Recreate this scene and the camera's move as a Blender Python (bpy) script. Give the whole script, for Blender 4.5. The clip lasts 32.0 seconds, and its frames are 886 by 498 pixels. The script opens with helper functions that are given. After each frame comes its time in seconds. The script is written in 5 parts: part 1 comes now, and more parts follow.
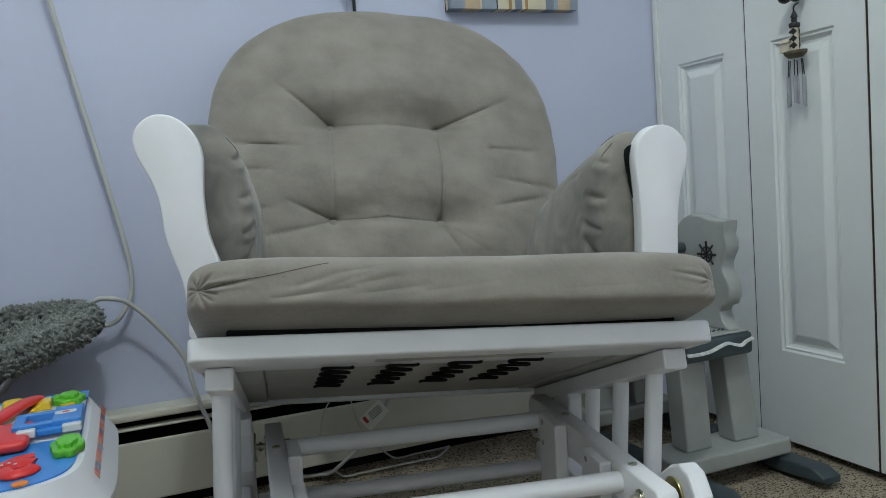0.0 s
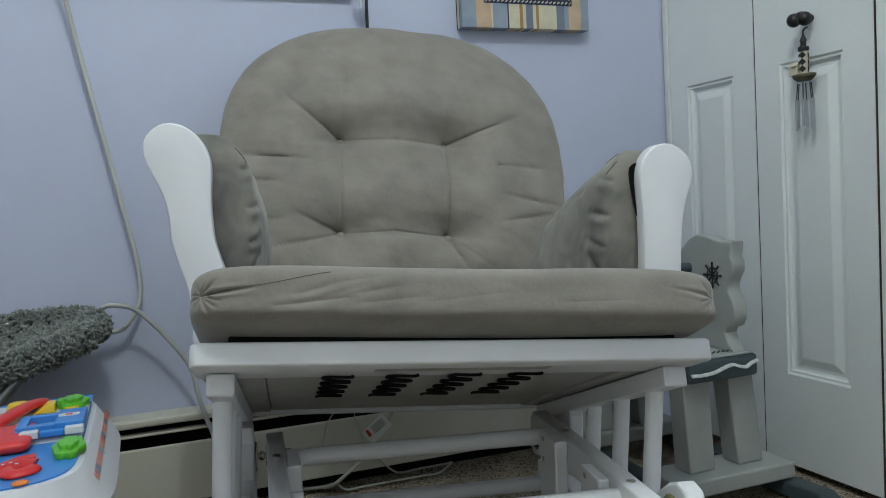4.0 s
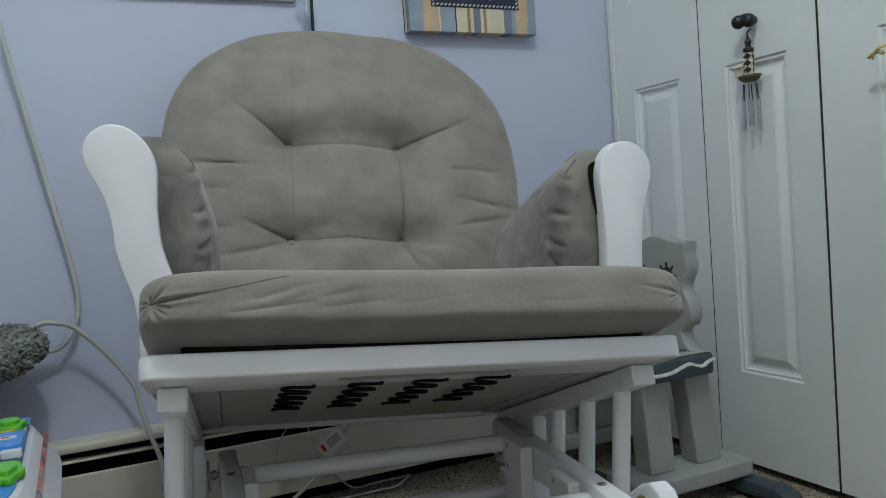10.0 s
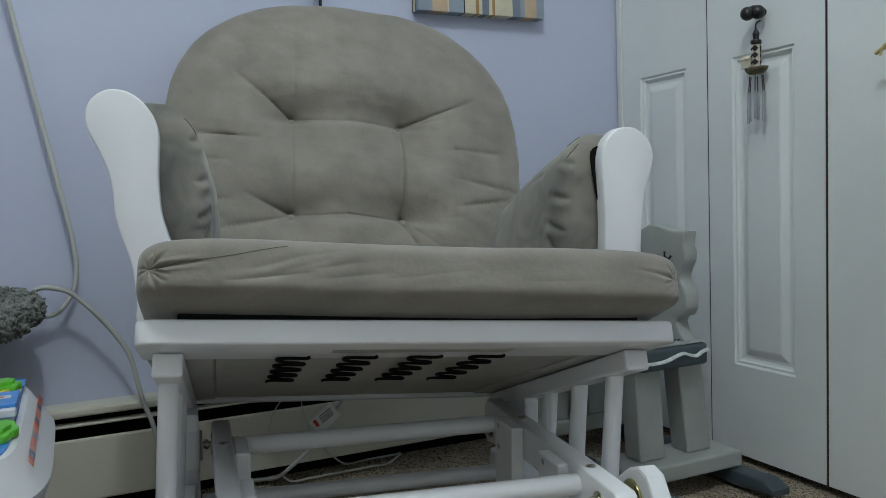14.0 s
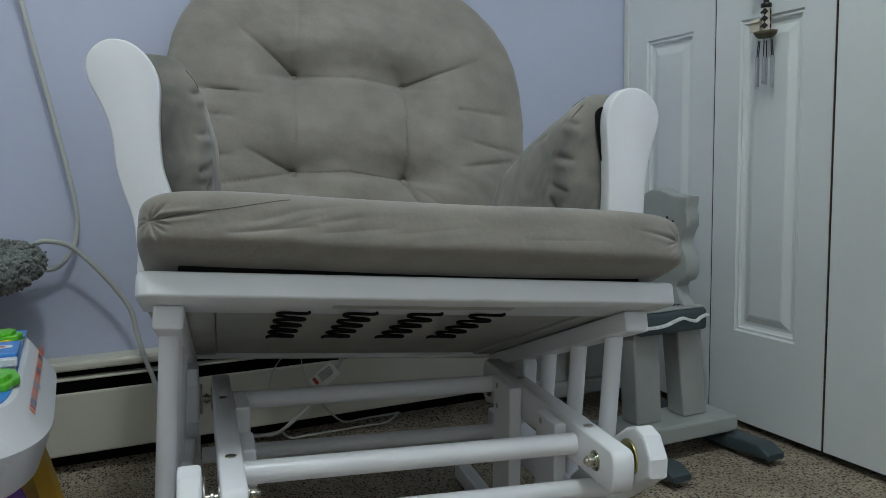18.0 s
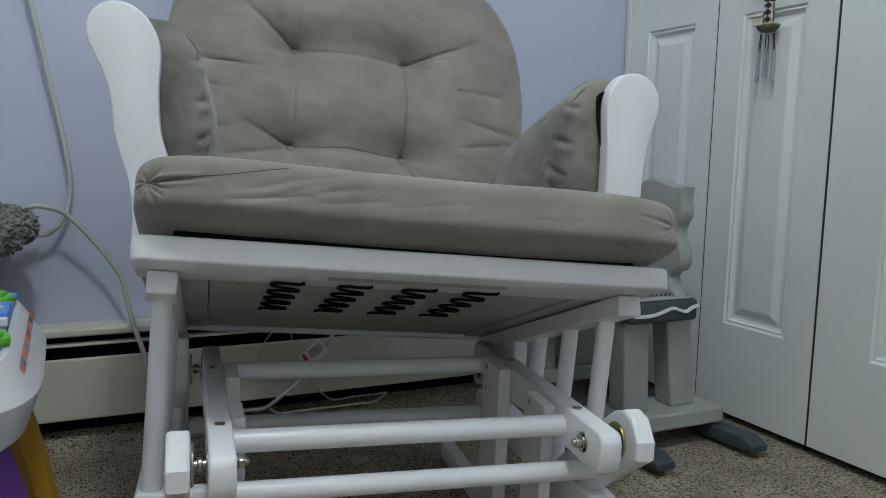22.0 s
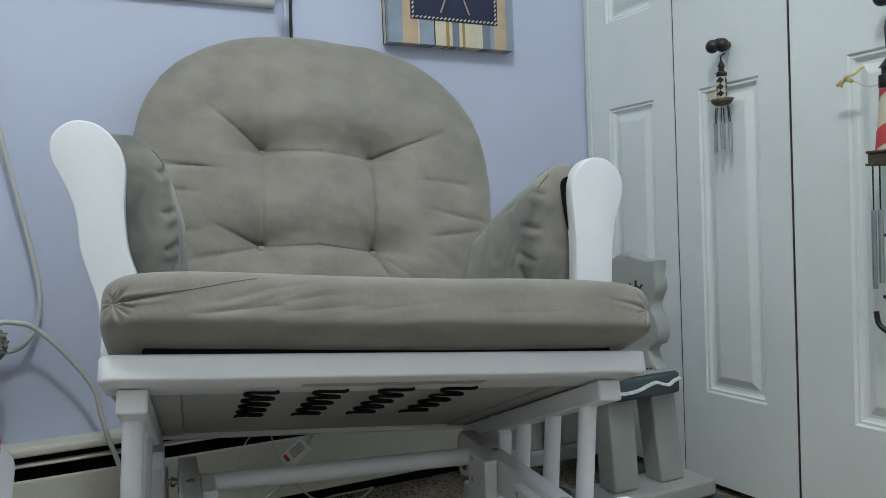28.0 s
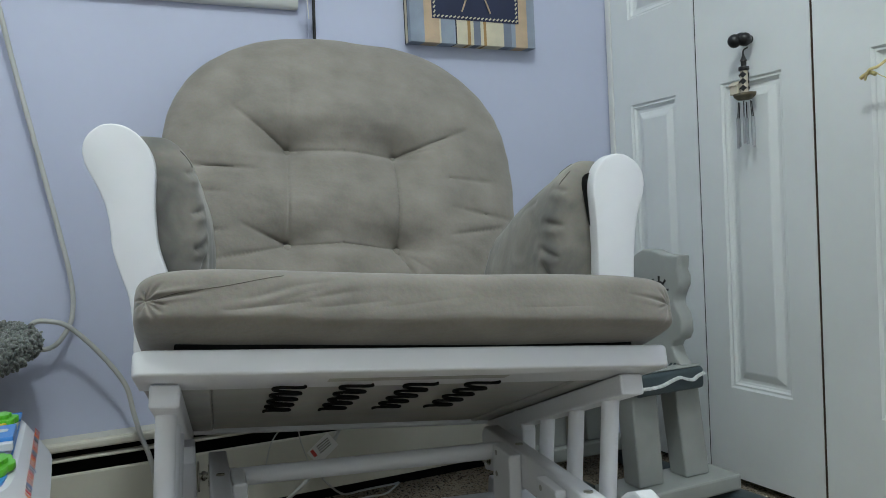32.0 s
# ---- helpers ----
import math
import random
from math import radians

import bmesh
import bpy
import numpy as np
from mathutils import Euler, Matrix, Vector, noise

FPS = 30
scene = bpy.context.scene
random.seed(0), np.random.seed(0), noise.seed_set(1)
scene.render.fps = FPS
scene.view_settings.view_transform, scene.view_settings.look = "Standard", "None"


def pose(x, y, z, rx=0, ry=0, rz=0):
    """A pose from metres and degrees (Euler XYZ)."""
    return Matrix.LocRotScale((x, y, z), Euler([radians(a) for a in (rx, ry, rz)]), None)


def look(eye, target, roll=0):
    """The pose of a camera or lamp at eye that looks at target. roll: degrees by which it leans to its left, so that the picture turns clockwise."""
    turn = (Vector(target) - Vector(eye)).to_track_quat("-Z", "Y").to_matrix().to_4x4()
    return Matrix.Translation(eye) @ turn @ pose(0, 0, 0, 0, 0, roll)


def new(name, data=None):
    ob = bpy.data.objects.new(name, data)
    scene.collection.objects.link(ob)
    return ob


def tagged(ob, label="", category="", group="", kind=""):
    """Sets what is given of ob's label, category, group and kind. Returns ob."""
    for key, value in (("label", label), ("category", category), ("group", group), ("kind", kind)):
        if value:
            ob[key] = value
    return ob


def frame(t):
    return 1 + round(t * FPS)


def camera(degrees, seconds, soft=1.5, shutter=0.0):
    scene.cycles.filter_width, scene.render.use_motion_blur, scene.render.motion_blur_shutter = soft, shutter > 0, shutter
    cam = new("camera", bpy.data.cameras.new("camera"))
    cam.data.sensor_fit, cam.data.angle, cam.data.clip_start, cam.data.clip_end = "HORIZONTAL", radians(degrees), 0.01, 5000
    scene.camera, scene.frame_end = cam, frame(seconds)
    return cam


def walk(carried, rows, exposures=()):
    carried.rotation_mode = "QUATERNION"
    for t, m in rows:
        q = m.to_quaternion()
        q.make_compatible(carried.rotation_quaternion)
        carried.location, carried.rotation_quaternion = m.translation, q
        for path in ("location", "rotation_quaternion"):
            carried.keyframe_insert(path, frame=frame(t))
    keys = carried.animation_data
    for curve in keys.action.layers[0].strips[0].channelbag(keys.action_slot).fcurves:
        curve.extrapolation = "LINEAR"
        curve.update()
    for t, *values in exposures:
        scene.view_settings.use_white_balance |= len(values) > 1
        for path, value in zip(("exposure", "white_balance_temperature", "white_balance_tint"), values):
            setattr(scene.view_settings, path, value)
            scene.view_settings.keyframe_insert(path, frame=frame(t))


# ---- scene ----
cam = camera(58.4, 32.0, soft=0.8, shutter=0.4)
PATH = [
    (0, (-1.277, -1.681, 0.625), (-0.543, 0.172, 0.459), -4.3),
    (0.5, (-1.282, -1.679, 0.621), (-0.55, 0.175, 0.453), -4.2),
    (1, (-1.282, -1.678, 0.618), (-0.546, 0.174, 0.446), -3.8),
    (1.5, (-1.279, -1.68, 0.618), (-0.543, 0.172, 0.448), -3.5),
    (2, (-1.28, -1.68, 0.618), (-0.54, 0.17, 0.45), -3.3),
    (2.5, (-1.279, -1.681, 0.619), (-0.535, 0.168, 0.452), -3.2),
    (4.5, (-1.259, -1.695, 0.617), (-0.568, 0.18, 0.544), -3.7),
    (5, (-1.243, -1.686, 0.623), (-0.574, 0.198, 0.59), -7.2),
    (5.5, (-1.234, -1.682, 0.628), (-0.584, 0.209, 0.616), -9.4),
    (6, (-1.266, -1.670, 0.647), (-0.650, 0.229, 0.531), -6.2),
    (6.5, (-1.227, -1.638, 0.613), (-0.458, 0.198, 0.418), -5.8),
    (7, (-1.242, -1.636, 0.603), (-0.442, 0.183, 0.378), -5.2),
    (7.5, (-1.247, -1.643, 0.613), (-0.418, 0.163, 0.387), -5.7),
    (8, (-1.261, -1.642, 0.617), (-0.415, 0.161, 0.43), -6.0),
    (8.5, (-1.273, -1.647, 0.622), (-0.431, 0.162, 0.484), -6.4),
    (9, (-1.279, -1.659, 0.615), (-0.431, 0.149, 0.519), -5.7),
    (9.5, (-1.282, -1.653, 0.606), (-0.436, 0.157, 0.515), -4.8),
    (10, (-1.281, -1.654, 0.603), (-0.434, 0.155, 0.51), -4.2),
    (10.5, (-1.282, -1.656, 0.602), (-0.436, 0.154, 0.503), -3.7),
    (11, (-1.284, -1.653, 0.598), (-0.44, 0.157, 0.492), -3.2),
    (11.5, (-1.284, -1.654, 0.598), (-0.441, 0.157, 0.483), -2.8),
    (12, (-1.284, -1.656, 0.597), (-0.442, 0.155, 0.479), -2.4),
    (12.5, (-1.281, -1.657, 0.598), (-0.438, 0.153, 0.477), -2.4),
    (13, (-1.282, -1.657, 0.596), (-0.439, 0.152, 0.474), -2.3),
    (13.5, (-1.281, -1.658, 0.596), (-0.436, 0.15, 0.471), -2.2),
    (14, (-1.282, -1.656, 0.594), (-0.436, 0.151, 0.464), -2.0),
    (14.5, (-1.281, -1.66, 0.599), (-0.435, 0.147, 0.461), -2.1),
    (16.5, (-1.286, -1.658, 0.589), (-0.452, 0.15, 0.4), -1.8),
    (17, (-1.284, -1.657, 0.588), (-0.451, 0.15, 0.387), -1.6),
    (17.5, (-1.283, -1.653, 0.586), (-0.448, 0.152, 0.375), -1.2),
    (18, (-1.282, -1.653, 0.585), (-0.443, 0.15, 0.368), -1.0),
    (18.5, (-1.284, -1.652, 0.586), (-0.442, 0.149, 0.364), -1.0),
    (19, (-1.283, -1.656, 0.588), (-0.438, 0.143, 0.36), -0.8),
    (19.5, (-1.283, -1.659, 0.589), (-0.436, 0.138, 0.359), -0.8),
    (20, (-1.28, -1.656, 0.589), (-0.432, 0.141, 0.357), -0.8),
    (20.5, (-1.284, -1.653, 0.576), (-0.435, 0.143, 0.344), -0.1),
    (21, (-1.288, -1.65, 0.571), (-0.437, 0.144, 0.335), 0.7),
    (21.5, (-1.287, -1.651, 0.573), (-0.432, 0.141, 0.333), 1.0),
    (22, (-1.288, -1.651, 0.572), (-0.43, 0.138, 0.325), 1.3),
    (22.5, (-1.287, -1.653, 0.573), (-0.427, 0.135, 0.323), 1.5),
    (23, (-1.286, -1.653, 0.574), (-0.425, 0.133, 0.315), 1.5),
    (23.5, (-1.286, -1.655, 0.577), (-0.422, 0.129, 0.311), 1.4),
    (24, (-1.284, -1.657, 0.578), (-0.419, 0.126, 0.305), 1.4),
    (24.5, (-1.283, -1.657, 0.578), (-0.418, 0.126, 0.304), 1.3),
    (25, (-1.282, -1.653, 0.574), (-0.415, 0.128, 0.297), 1.2),
    (25.5, (-1.283, -1.656, 0.577), (-0.415, 0.124, 0.299), 1.2),
    (26, (-1.278, -1.662, 0.593), (-0.4, 0.128, 0.429), -0.4),
    (26.5, (-1.274, -1.657, 0.592), (-0.388, 0.134, 0.505), -1.2),
    (28.5, (-1.283, -1.65, 0.596), (-0.368, 0.127, 0.538), -2.4),
    (29, (-1.288, -1.645, 0.591), (-0.372, 0.132, 0.535), -2.4),
    (29.5, (-1.283, -1.64, 0.594), (-0.365, 0.135, 0.542), -2.2),
    (30, (-1.283, -1.646, 0.584), (-0.366, 0.13, 0.531), -2.0),
    (30.5, (-1.284, -1.664, 0.595), (-0.386, 0.122, 0.543), -2.1),
    (31, (-1.283, -1.663, 0.594), (-0.395, 0.128, 0.544), -2.2),
    (31.5, (-1.281, -1.665, 0.596), (-0.406, 0.133, 0.547), -2.6),
    (32, (-1.283, -1.666, 0.594), (-0.426, 0.14, 0.534), -2.8),
]
EXPOSURES = [
    (0, -0.29, 6500, 10), (2.5, -0.31, 6500, 10), (4.5, -0.39, 6500, 10), (5, -0.59, 6500, 10), (5.5, -0.83, 6700, 10), (6, -0.84, 7000, 10),
    (6.5, -0.69, 6900, 10), (7, -0.57, 6700, 10), (8, -0.51, 6550, 10), (10, -0.45, 6500, 10), (13, -0.48, 6450, 10), (17, -0.50, 6450, 10),
    (18, -0.54, 6450, 10), (19, -0.57, 6450, 10), (21, -0.55, 6420, 10), (22, -0.39, 6420, 10), (23, -0.29, 6420, 10), (25, -0.23, 6400, 10),
    (25.6, -0.19, 6420, 10), (26, -0.10, 6450, 10), (26.5, -0.09, 6470, 10), (28.5, -0.17, 6500, 10), (29, -0.19, 6500, 10), (30, -0.32, 6500, 10), (31, -0.34, 6500, 10), (32, -0.19, 6500, 10),
]
walk(cam, [(t, look(eye, aim, roll)) for t, eye, aim, roll in PATH], EXPOSURES)

# ---- world and lights ----
world = bpy.data.worlds.new("world")
scene.world = world
world.use_nodes = True
wn = world.node_tree.nodes
sky = wn.new("ShaderNodeTexSky")
sky.sky_type, sky.sun_disc, sky.sun_elevation, sky.sun_rotation = "NISHITA", False, radians(35), radians(200)
world.node_tree.links.new(sky.outputs[0], wn["Background"].inputs[0])
wn["Background"].inputs[1].default_value = 0.15

LAMP_AT = (-1.16, -1.50, 2.24)
lamp_data = bpy.data.lights.new("ceiling_lamp_light", "POINT")
lamp_data.shadow_soft_size, lamp_data.energy, lamp_data.color = 0.09, 50.0, (0.88, 0.985, 0.975)
lamp_ob = new("ceiling_lamp_light", lamp_data)
lamp_ob.matrix_world = pose(*LAMP_AT)
lamp_ob["kind"] = "structure"

# ---- materials ----


def material(name, color, rough=0.5, metal=0.0, vary=0.12, scale=6.0, fine=90.0, bump=0.08, bump_scale=200.0, sheen=0.0, coat=0.0, tint=None, depth=0.001):
    """A surface with stains at a large scale, grain at a small one and a fine relief."""
    m = bpy.data.materials.new(name)
    m.use_nodes = True
    n, l = m.node_tree.nodes, m.node_tree.links
    b = n["Principled BSDF"]
    b.inputs["Roughness"].default_value, b.inputs["Metallic"].default_value = rough, metal
    b.inputs["Sheen Weight"].default_value = sheen
    b.inputs["Coat Weight"].default_value = coat
    co = n.new("ShaderNodeTexCoord")
    big, small = n.new("ShaderNodeTexNoise"), n.new("ShaderNodeTexNoise")
    big.inputs["Scale"].default_value, small.inputs["Scale"].default_value = scale, fine
    big.inputs["Detail"].default_value, small.inputs["Detail"].default_value = 4, 3
    mix, mix2 = n.new("ShaderNodeMix"), n.new("ShaderNodeMix")
    for k in (mix, mix2):
        k.data_type = "RGBA"
    dark = tuple(c * (1 - vary) for c in color) if tint is None else tint
    lite = tuple(min(1, c * (1 + vary * 0.5)) for c in color)
    mix.inputs[6].default_value, mix.inputs[7].default_value = (*dark, 1), (*lite, 1)
    for a in (big, small):
        l.new(co.outputs["Object"], a.inputs["Vector"])
    ramp = n.new("ShaderNodeMapRange")
    ramp.inputs[1].default_value, ramp.inputs[2].default_value = 0.3, 0.7
    l.new(big.outputs[0], ramp.inputs[0])
    l.new(ramp.outputs[0], mix.inputs[0])
    mix2.blend_type = "MULTIPLY"
    mix2.inputs[0].default_value = vary
    l.new(mix.outputs[2], mix2.inputs[6])
    l.new(small.outputs[1], mix2.inputs[7])
    l.new(mix2.outputs[2], b.inputs["Base Color"])
    rr = n.new("ShaderNodeMapRange")
    rr.inputs[3].default_value, rr.inputs[4].default_value = max(0.02, rough - 0.08), min(1, rough + 0.08)
    l.new(big.outputs[0], rr.inputs[0])
    l.new(rr.outputs[0], b.inputs["Roughness"])
    if bump:
        bn, bp = n.new("ShaderNodeTexNoise"), n.new("ShaderNodeBump")
        bn.inputs["Scale"].default_value, bn.inputs["Detail"].default_value = bump_scale, 4
        l.new(co.outputs["Object"], bn.inputs["Vector"])
        bp.inputs["Strength"].default_value, bp.inputs["Distance"].default_value = bump, depth
        l.new(bn.outputs[0], bp.inputs["Height"])
        l.new(bp.outputs[0], b.inputs["Normal"])
    return m


def glow(name, color, strength):
    m = bpy.data.materials.new(name)
    m.use_nodes = True
    b = m.node_tree.nodes["Principled BSDF"]
    b.inputs["Base Color"].default_value = (0, 0, 0, 1)
    b.inputs["Emission Color"].default_value = (*color, 1)
    b.inputs["Emission Strength"].default_value = strength
    return m


def carpet_material():
    m = material("berber_carpet", (0.45, 0.385, 0.292), 0.95, vary=0.3, scale=9, fine=230, bump=0.9, bump_scale=170, depth=0.006)
    n, l = m.node_tree.nodes, m.node_tree.links
    b = n["Principled BSDF"]
    co = next(k for k in n if k.type == "TEX_COORD")
    base = b.inputs["Base Color"].links[0].from_socket
    warp = n.new("ShaderNodeTexNoise")
    warp.inputs["Scale"].default_value = 210
    off = n.new("ShaderNodeVectorMath")
    off.operation = "MULTIPLY_ADD"
    off.inputs[1].default_value = (0.006, 0.006, 0.006)
    l.new(co.outputs["Object"], warp.inputs["Vector"])
    l.new(warp.outputs[1], off.inputs[0])
    l.new(co.outputs["Object"], off.inputs[2])
    previous = base
    for sc, lo, hi, col in ((150, 0.28, 0.46, (0.21, 0.15, 0.09)), (210, 0.30, 0.40, (0.07, 0.048, 0.032)), (135, 0.26, 0.34, (0.020, 0.014, 0.010))):
        v, r, mx = n.new("ShaderNodeTexVoronoi"), n.new("ShaderNodeMapRange"), n.new("ShaderNodeMix")
        v.inputs["Scale"].default_value = sc
        l.new(off.outputs[0], v.inputs["Vector"])
        r.inputs[1].default_value, r.inputs[2].default_value, r.inputs[3].default_value, r.inputs[4].default_value = lo, hi, 0.95, 0.0
        l.new(v.outputs["Distance"], r.inputs[0])
        # only some of the cells are dark yarn
        pick = n.new("ShaderNodeMath")
        pick.operation = "GREATER_THAN"
        pick.inputs[1].default_value = 0.30
        sep = n.new("ShaderNodeSeparateColor")
        l.new(v.outputs["Color"], sep.inputs[0])
        l.new(sep.outputs[0], pick.inputs[0])
        mul = n.new("ShaderNodeMath")
        mul.operation = "MULTIPLY"
        l.new(r.outputs[0], mul.inputs[0])
        l.new(pick.outputs[0], mul.inputs[1])
        mx.data_type = "RGBA"
        l.new(mul.outputs[0], mx.inputs[0])
        l.new(previous, mx.inputs[6])
        mx.inputs[7].default_value = (*col, 1)
        previous = mx.outputs[2]
    l.new(previous, b.inputs["Base Color"])
    return m


M_WALL = material("lavender_wall_paint", (0.54, 0.575, 0.735), 0.55, vary=0.05, scale=2.5, fine=60, bump=0.15, bump_scale=260)
# pale paint of the unseen walls, chosen to bounce light
M_BOUNCE_WALL = material("off_white_bounce_paint", (0.83, 0.82, 0.80), 0.6, vary=0.05, scale=2.5, fine=60, bump=0.15, bump_scale=260)
M_CEIL = material("ceiling_paint", (0.80, 0.80, 0.79), 0.8, vary=0.05, bump=0.3, bump_scale=90)
M_DOOR = material("door_paint", (0.80, 0.835, 0.845), 0.38, vary=0.05, scale=4, fine=70, bump=0.12, bump_scale=120)
M_TRIM = material("trim_paint", (0.78, 0.79, 0.78), 0.4, vary=0.06, bump=0.08, bump_scale=140)
M_HEAT = material("heater_enamel", (0.63, 0.61, 0.53), 0.42, vary=0.07, scale=5, bump=0.05)
# near-black: painted shade in gaps and slots, own colour of springs and strap
M_DARK = material("shade_and_matt_black", (0.012, 0.012, 0.012), 0.8, vary=0.3)
M_BROWNEDGE = material("raw_door_edge", (0.085, 0.05, 0.032), 0.7, vary=0.4, fine=300)
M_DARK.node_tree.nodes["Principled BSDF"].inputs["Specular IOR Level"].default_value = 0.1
M_CARPET = carpet_material()
M_WHITE = material("white_lacquer", (0.86, 0.87, 0.905), 0.33, vary=0.04, scale=9, fine=50, bump=0.06, bump_scale=60, coat=0.15)
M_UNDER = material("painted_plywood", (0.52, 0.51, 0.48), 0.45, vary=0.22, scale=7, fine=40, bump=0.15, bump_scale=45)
M_SUEDE = material("taupe_microsuede", (0.290, 0.263, 0.232), 0.9, vary=0.22, scale=14, fine=240, bump=0.5, bump_scale=120, sheen=0.25, depth=0.0012)
M_SUEDE2 = material("worn_grey_microsuede", (0.305, 0.283, 0.248), 0.85, vary=0.2, scale=15, fine=200, bump=0.3, bump_scale=110, sheen=0.25, depth=0.0012, tint=(0.135, 0.132, 0.122))
for node in M_SUEDE2.node_tree.nodes:
    if node.type == "TEX_NOISE" and node.inputs["Scale"].default_value == 15:
        node.inputs["Distortion"].default_value, node.inputs["Roughness"].default_value = 0.7, 0.4
M_SEAM = material("seam_thread", (0.13, 0.115, 0.095), 0.9, vary=0.2)
M_BLACK = material("black_plastic", (0.012, 0.012, 0.014), 0.35, vary=0.2, bump=0.02)
M_STEEL = material("zinc_plated_steel", (0.62, 0.60, 0.52), 0.28, metal=1.0, vary=0.2, scale=60)
M_BRASS = material("yellow_zinc", (0.55, 0.50, 0.24), 0.3, metal=1.0, vary=0.25, scale=60)

# ---- building helpers ----


def empty(name, m, label="", category="", group="", kind=""):
    ob = new(name)
    ob.empty_display_size = 0.05
    ob.matrix_world = m
    return tagged(ob, label, category, group, kind)


def part(name, bm, mat, parent=None, label="", smooth=None, local=None):
    """Links a bmesh as one mesh object under a thing or a part."""
    me = bpy.data.meshes.new(name)
    if smooth:
        for f in bm.faces:
            f.smooth = True
        for e in bm.edges:
            if len(e.link_faces) == 2 and e.calc_face_angle(0) > radians(smooth):
                e.smooth = False
    bm.to_mesh(me)
    bm.free()
    for k in mat if isinstance(mat, (list, tuple)) else [mat]:
        me.materials.append(k)
    ob = new(name, me)
    if parent is not None:
        ob.parent = parent
    if local is not None:
        ob.matrix_local = local
    if label:
        ob["label"] = label
    return ob


def join(*bms):
    out = bmesh.new()
    for b in bms:
        me = bpy.data.meshes.new("tmp")
        b.to_mesh(me)
        b.free()
        out.from_mesh(me)
        bpy.data.meshes.remove(me)
    return out


def box(x0, x1, y0, y1, z0, z1, bevel=0.0, seg=2, m=None):
    bm = bmesh.new()
    bmesh.ops.create_cube(bm, size=1)
    for v in bm.verts:
        v.co = Vector(((x0 + x1) / 2 + v.co.x * (x1 - x0), (y0 + y1) / 2 + v.co.y * (y1 - y0), (z0 + z1) / 2 + v.co.z * (z1 - z0)))
    if bevel:
        bmesh.ops.bevel(bm, geom=bm.edges[:], offset=bevel, segments=seg, affect="EDGES", profile=0.5)
    if m is not None:
        bm.transform(m)
    return bm


def rod(a, b, r, r2=None, seg=20, bevel=0.0):
    """A round bar from a to b."""
    a, b = Vector(a), Vector(b)
    bm = bmesh.new()
    bmesh.ops.create_cone(bm, cap_ends=True, segments=seg, radius1=r, radius2=r if r2 is None else r2, depth=(b - a).length)
    if bevel:
        bmesh.ops.bevel(bm, geom=[e for e in bm.edges if len(e.link_faces) == 2 and e.calc_face_angle(0) > 1], offset=bevel, segments=2, affect="EDGES", profile=0.5)
    bm.transform(Matrix.Translation((a + b) / 2) @ (b - a).to_track_quat("Z", "Y").to_matrix().to_4x4())
    return bm


def plate(outline, thick, bevel=0.0, m=None, seg=2):
    """A board: an outline in x and z, thick along y from 0."""
    bm = bmesh.new()
    vs = [bm.verts.new((x, 0, z)) for x, z in outline]
    f = bm.faces.new(vs)
    ex = bmesh.ops.extrude_face_region(bm, geom=[f])
    for v in ex["geom"]:
        if isinstance(v, bmesh.types.BMVert):
            v.co.y += thick
    bmesh.ops.recalc_face_normals(bm, faces=bm.faces)
    if bevel:
        rim = [e for e in bm.edges if len(e.link_faces) == 2 and abs(e.verts[0].co.y - e.verts[1].co.y) < 1e-6]
        bmesh.ops.bevel(bm, geom=rim, offset=bevel, segments=seg, affect="EDGES", profile=0.5)
    if m is not None:
        bm.transform(m)
    return bm


def tube(points, r, seg=8, closed=False, flat=1.0):
    """A tube along points, smoothed by a Catmull-Rom spline."""
    pts = [Vector(p) for p in points]
    n = len(pts)
    fine = []
    for i in range(n if closed else n - 1):
        p0, p1, p2, p3 = (pts[(i + k) % n] if closed else pts[min(max(i + k, 0), n - 1)] for k in (-1, 0, 1, 2))
        for j in range(6):
            t = j / 6
            fine.append(0.5 * ((2 * p1) + (p2 - p0) * t + (2 * p0 - 5 * p1 + 4 * p2 - p3) * t * t + (3 * p1 - p0 - 3 * p2 + p3) * t**3))
    if not closed:
        fine.append(pts[-1])
    bm = bmesh.new()
    rings = []
    side = None
    for i, p in enumerate(fine):
        a = fine[(i + 1) % len(fine)] if closed or i + 1 < len(fine) else p
        b = fine[i - 1] if closed or i > 0 else p
        d = (a - b).normalized()
        if side is None:
            side = d.orthogonal().normalized()
        side = (side - d * side.dot(d)).normalized()
        up = d.cross(side)
        rings.append([bm.verts.new(p + side * (r * math.cos(w)) + up * (r * flat * math.sin(w))) for w in (2 * math.pi * k / seg for k in range(seg))])
    for i in range(len(rings) if closed else len(rings) - 1):
        q, w = rings[i], rings[(i + 1) % len(rings)]
        for k in range(seg):
            bm.faces.new((q[k], q[(k + 1) % seg], w[(k + 1) % seg], w[k]))
    if not closed:
        bm.faces.new(rings[0][::-1])
        bm.faces.new(rings[-1])
    bmesh.ops.recalc_face_normals(bm, faces=bm.faces)
    return bm


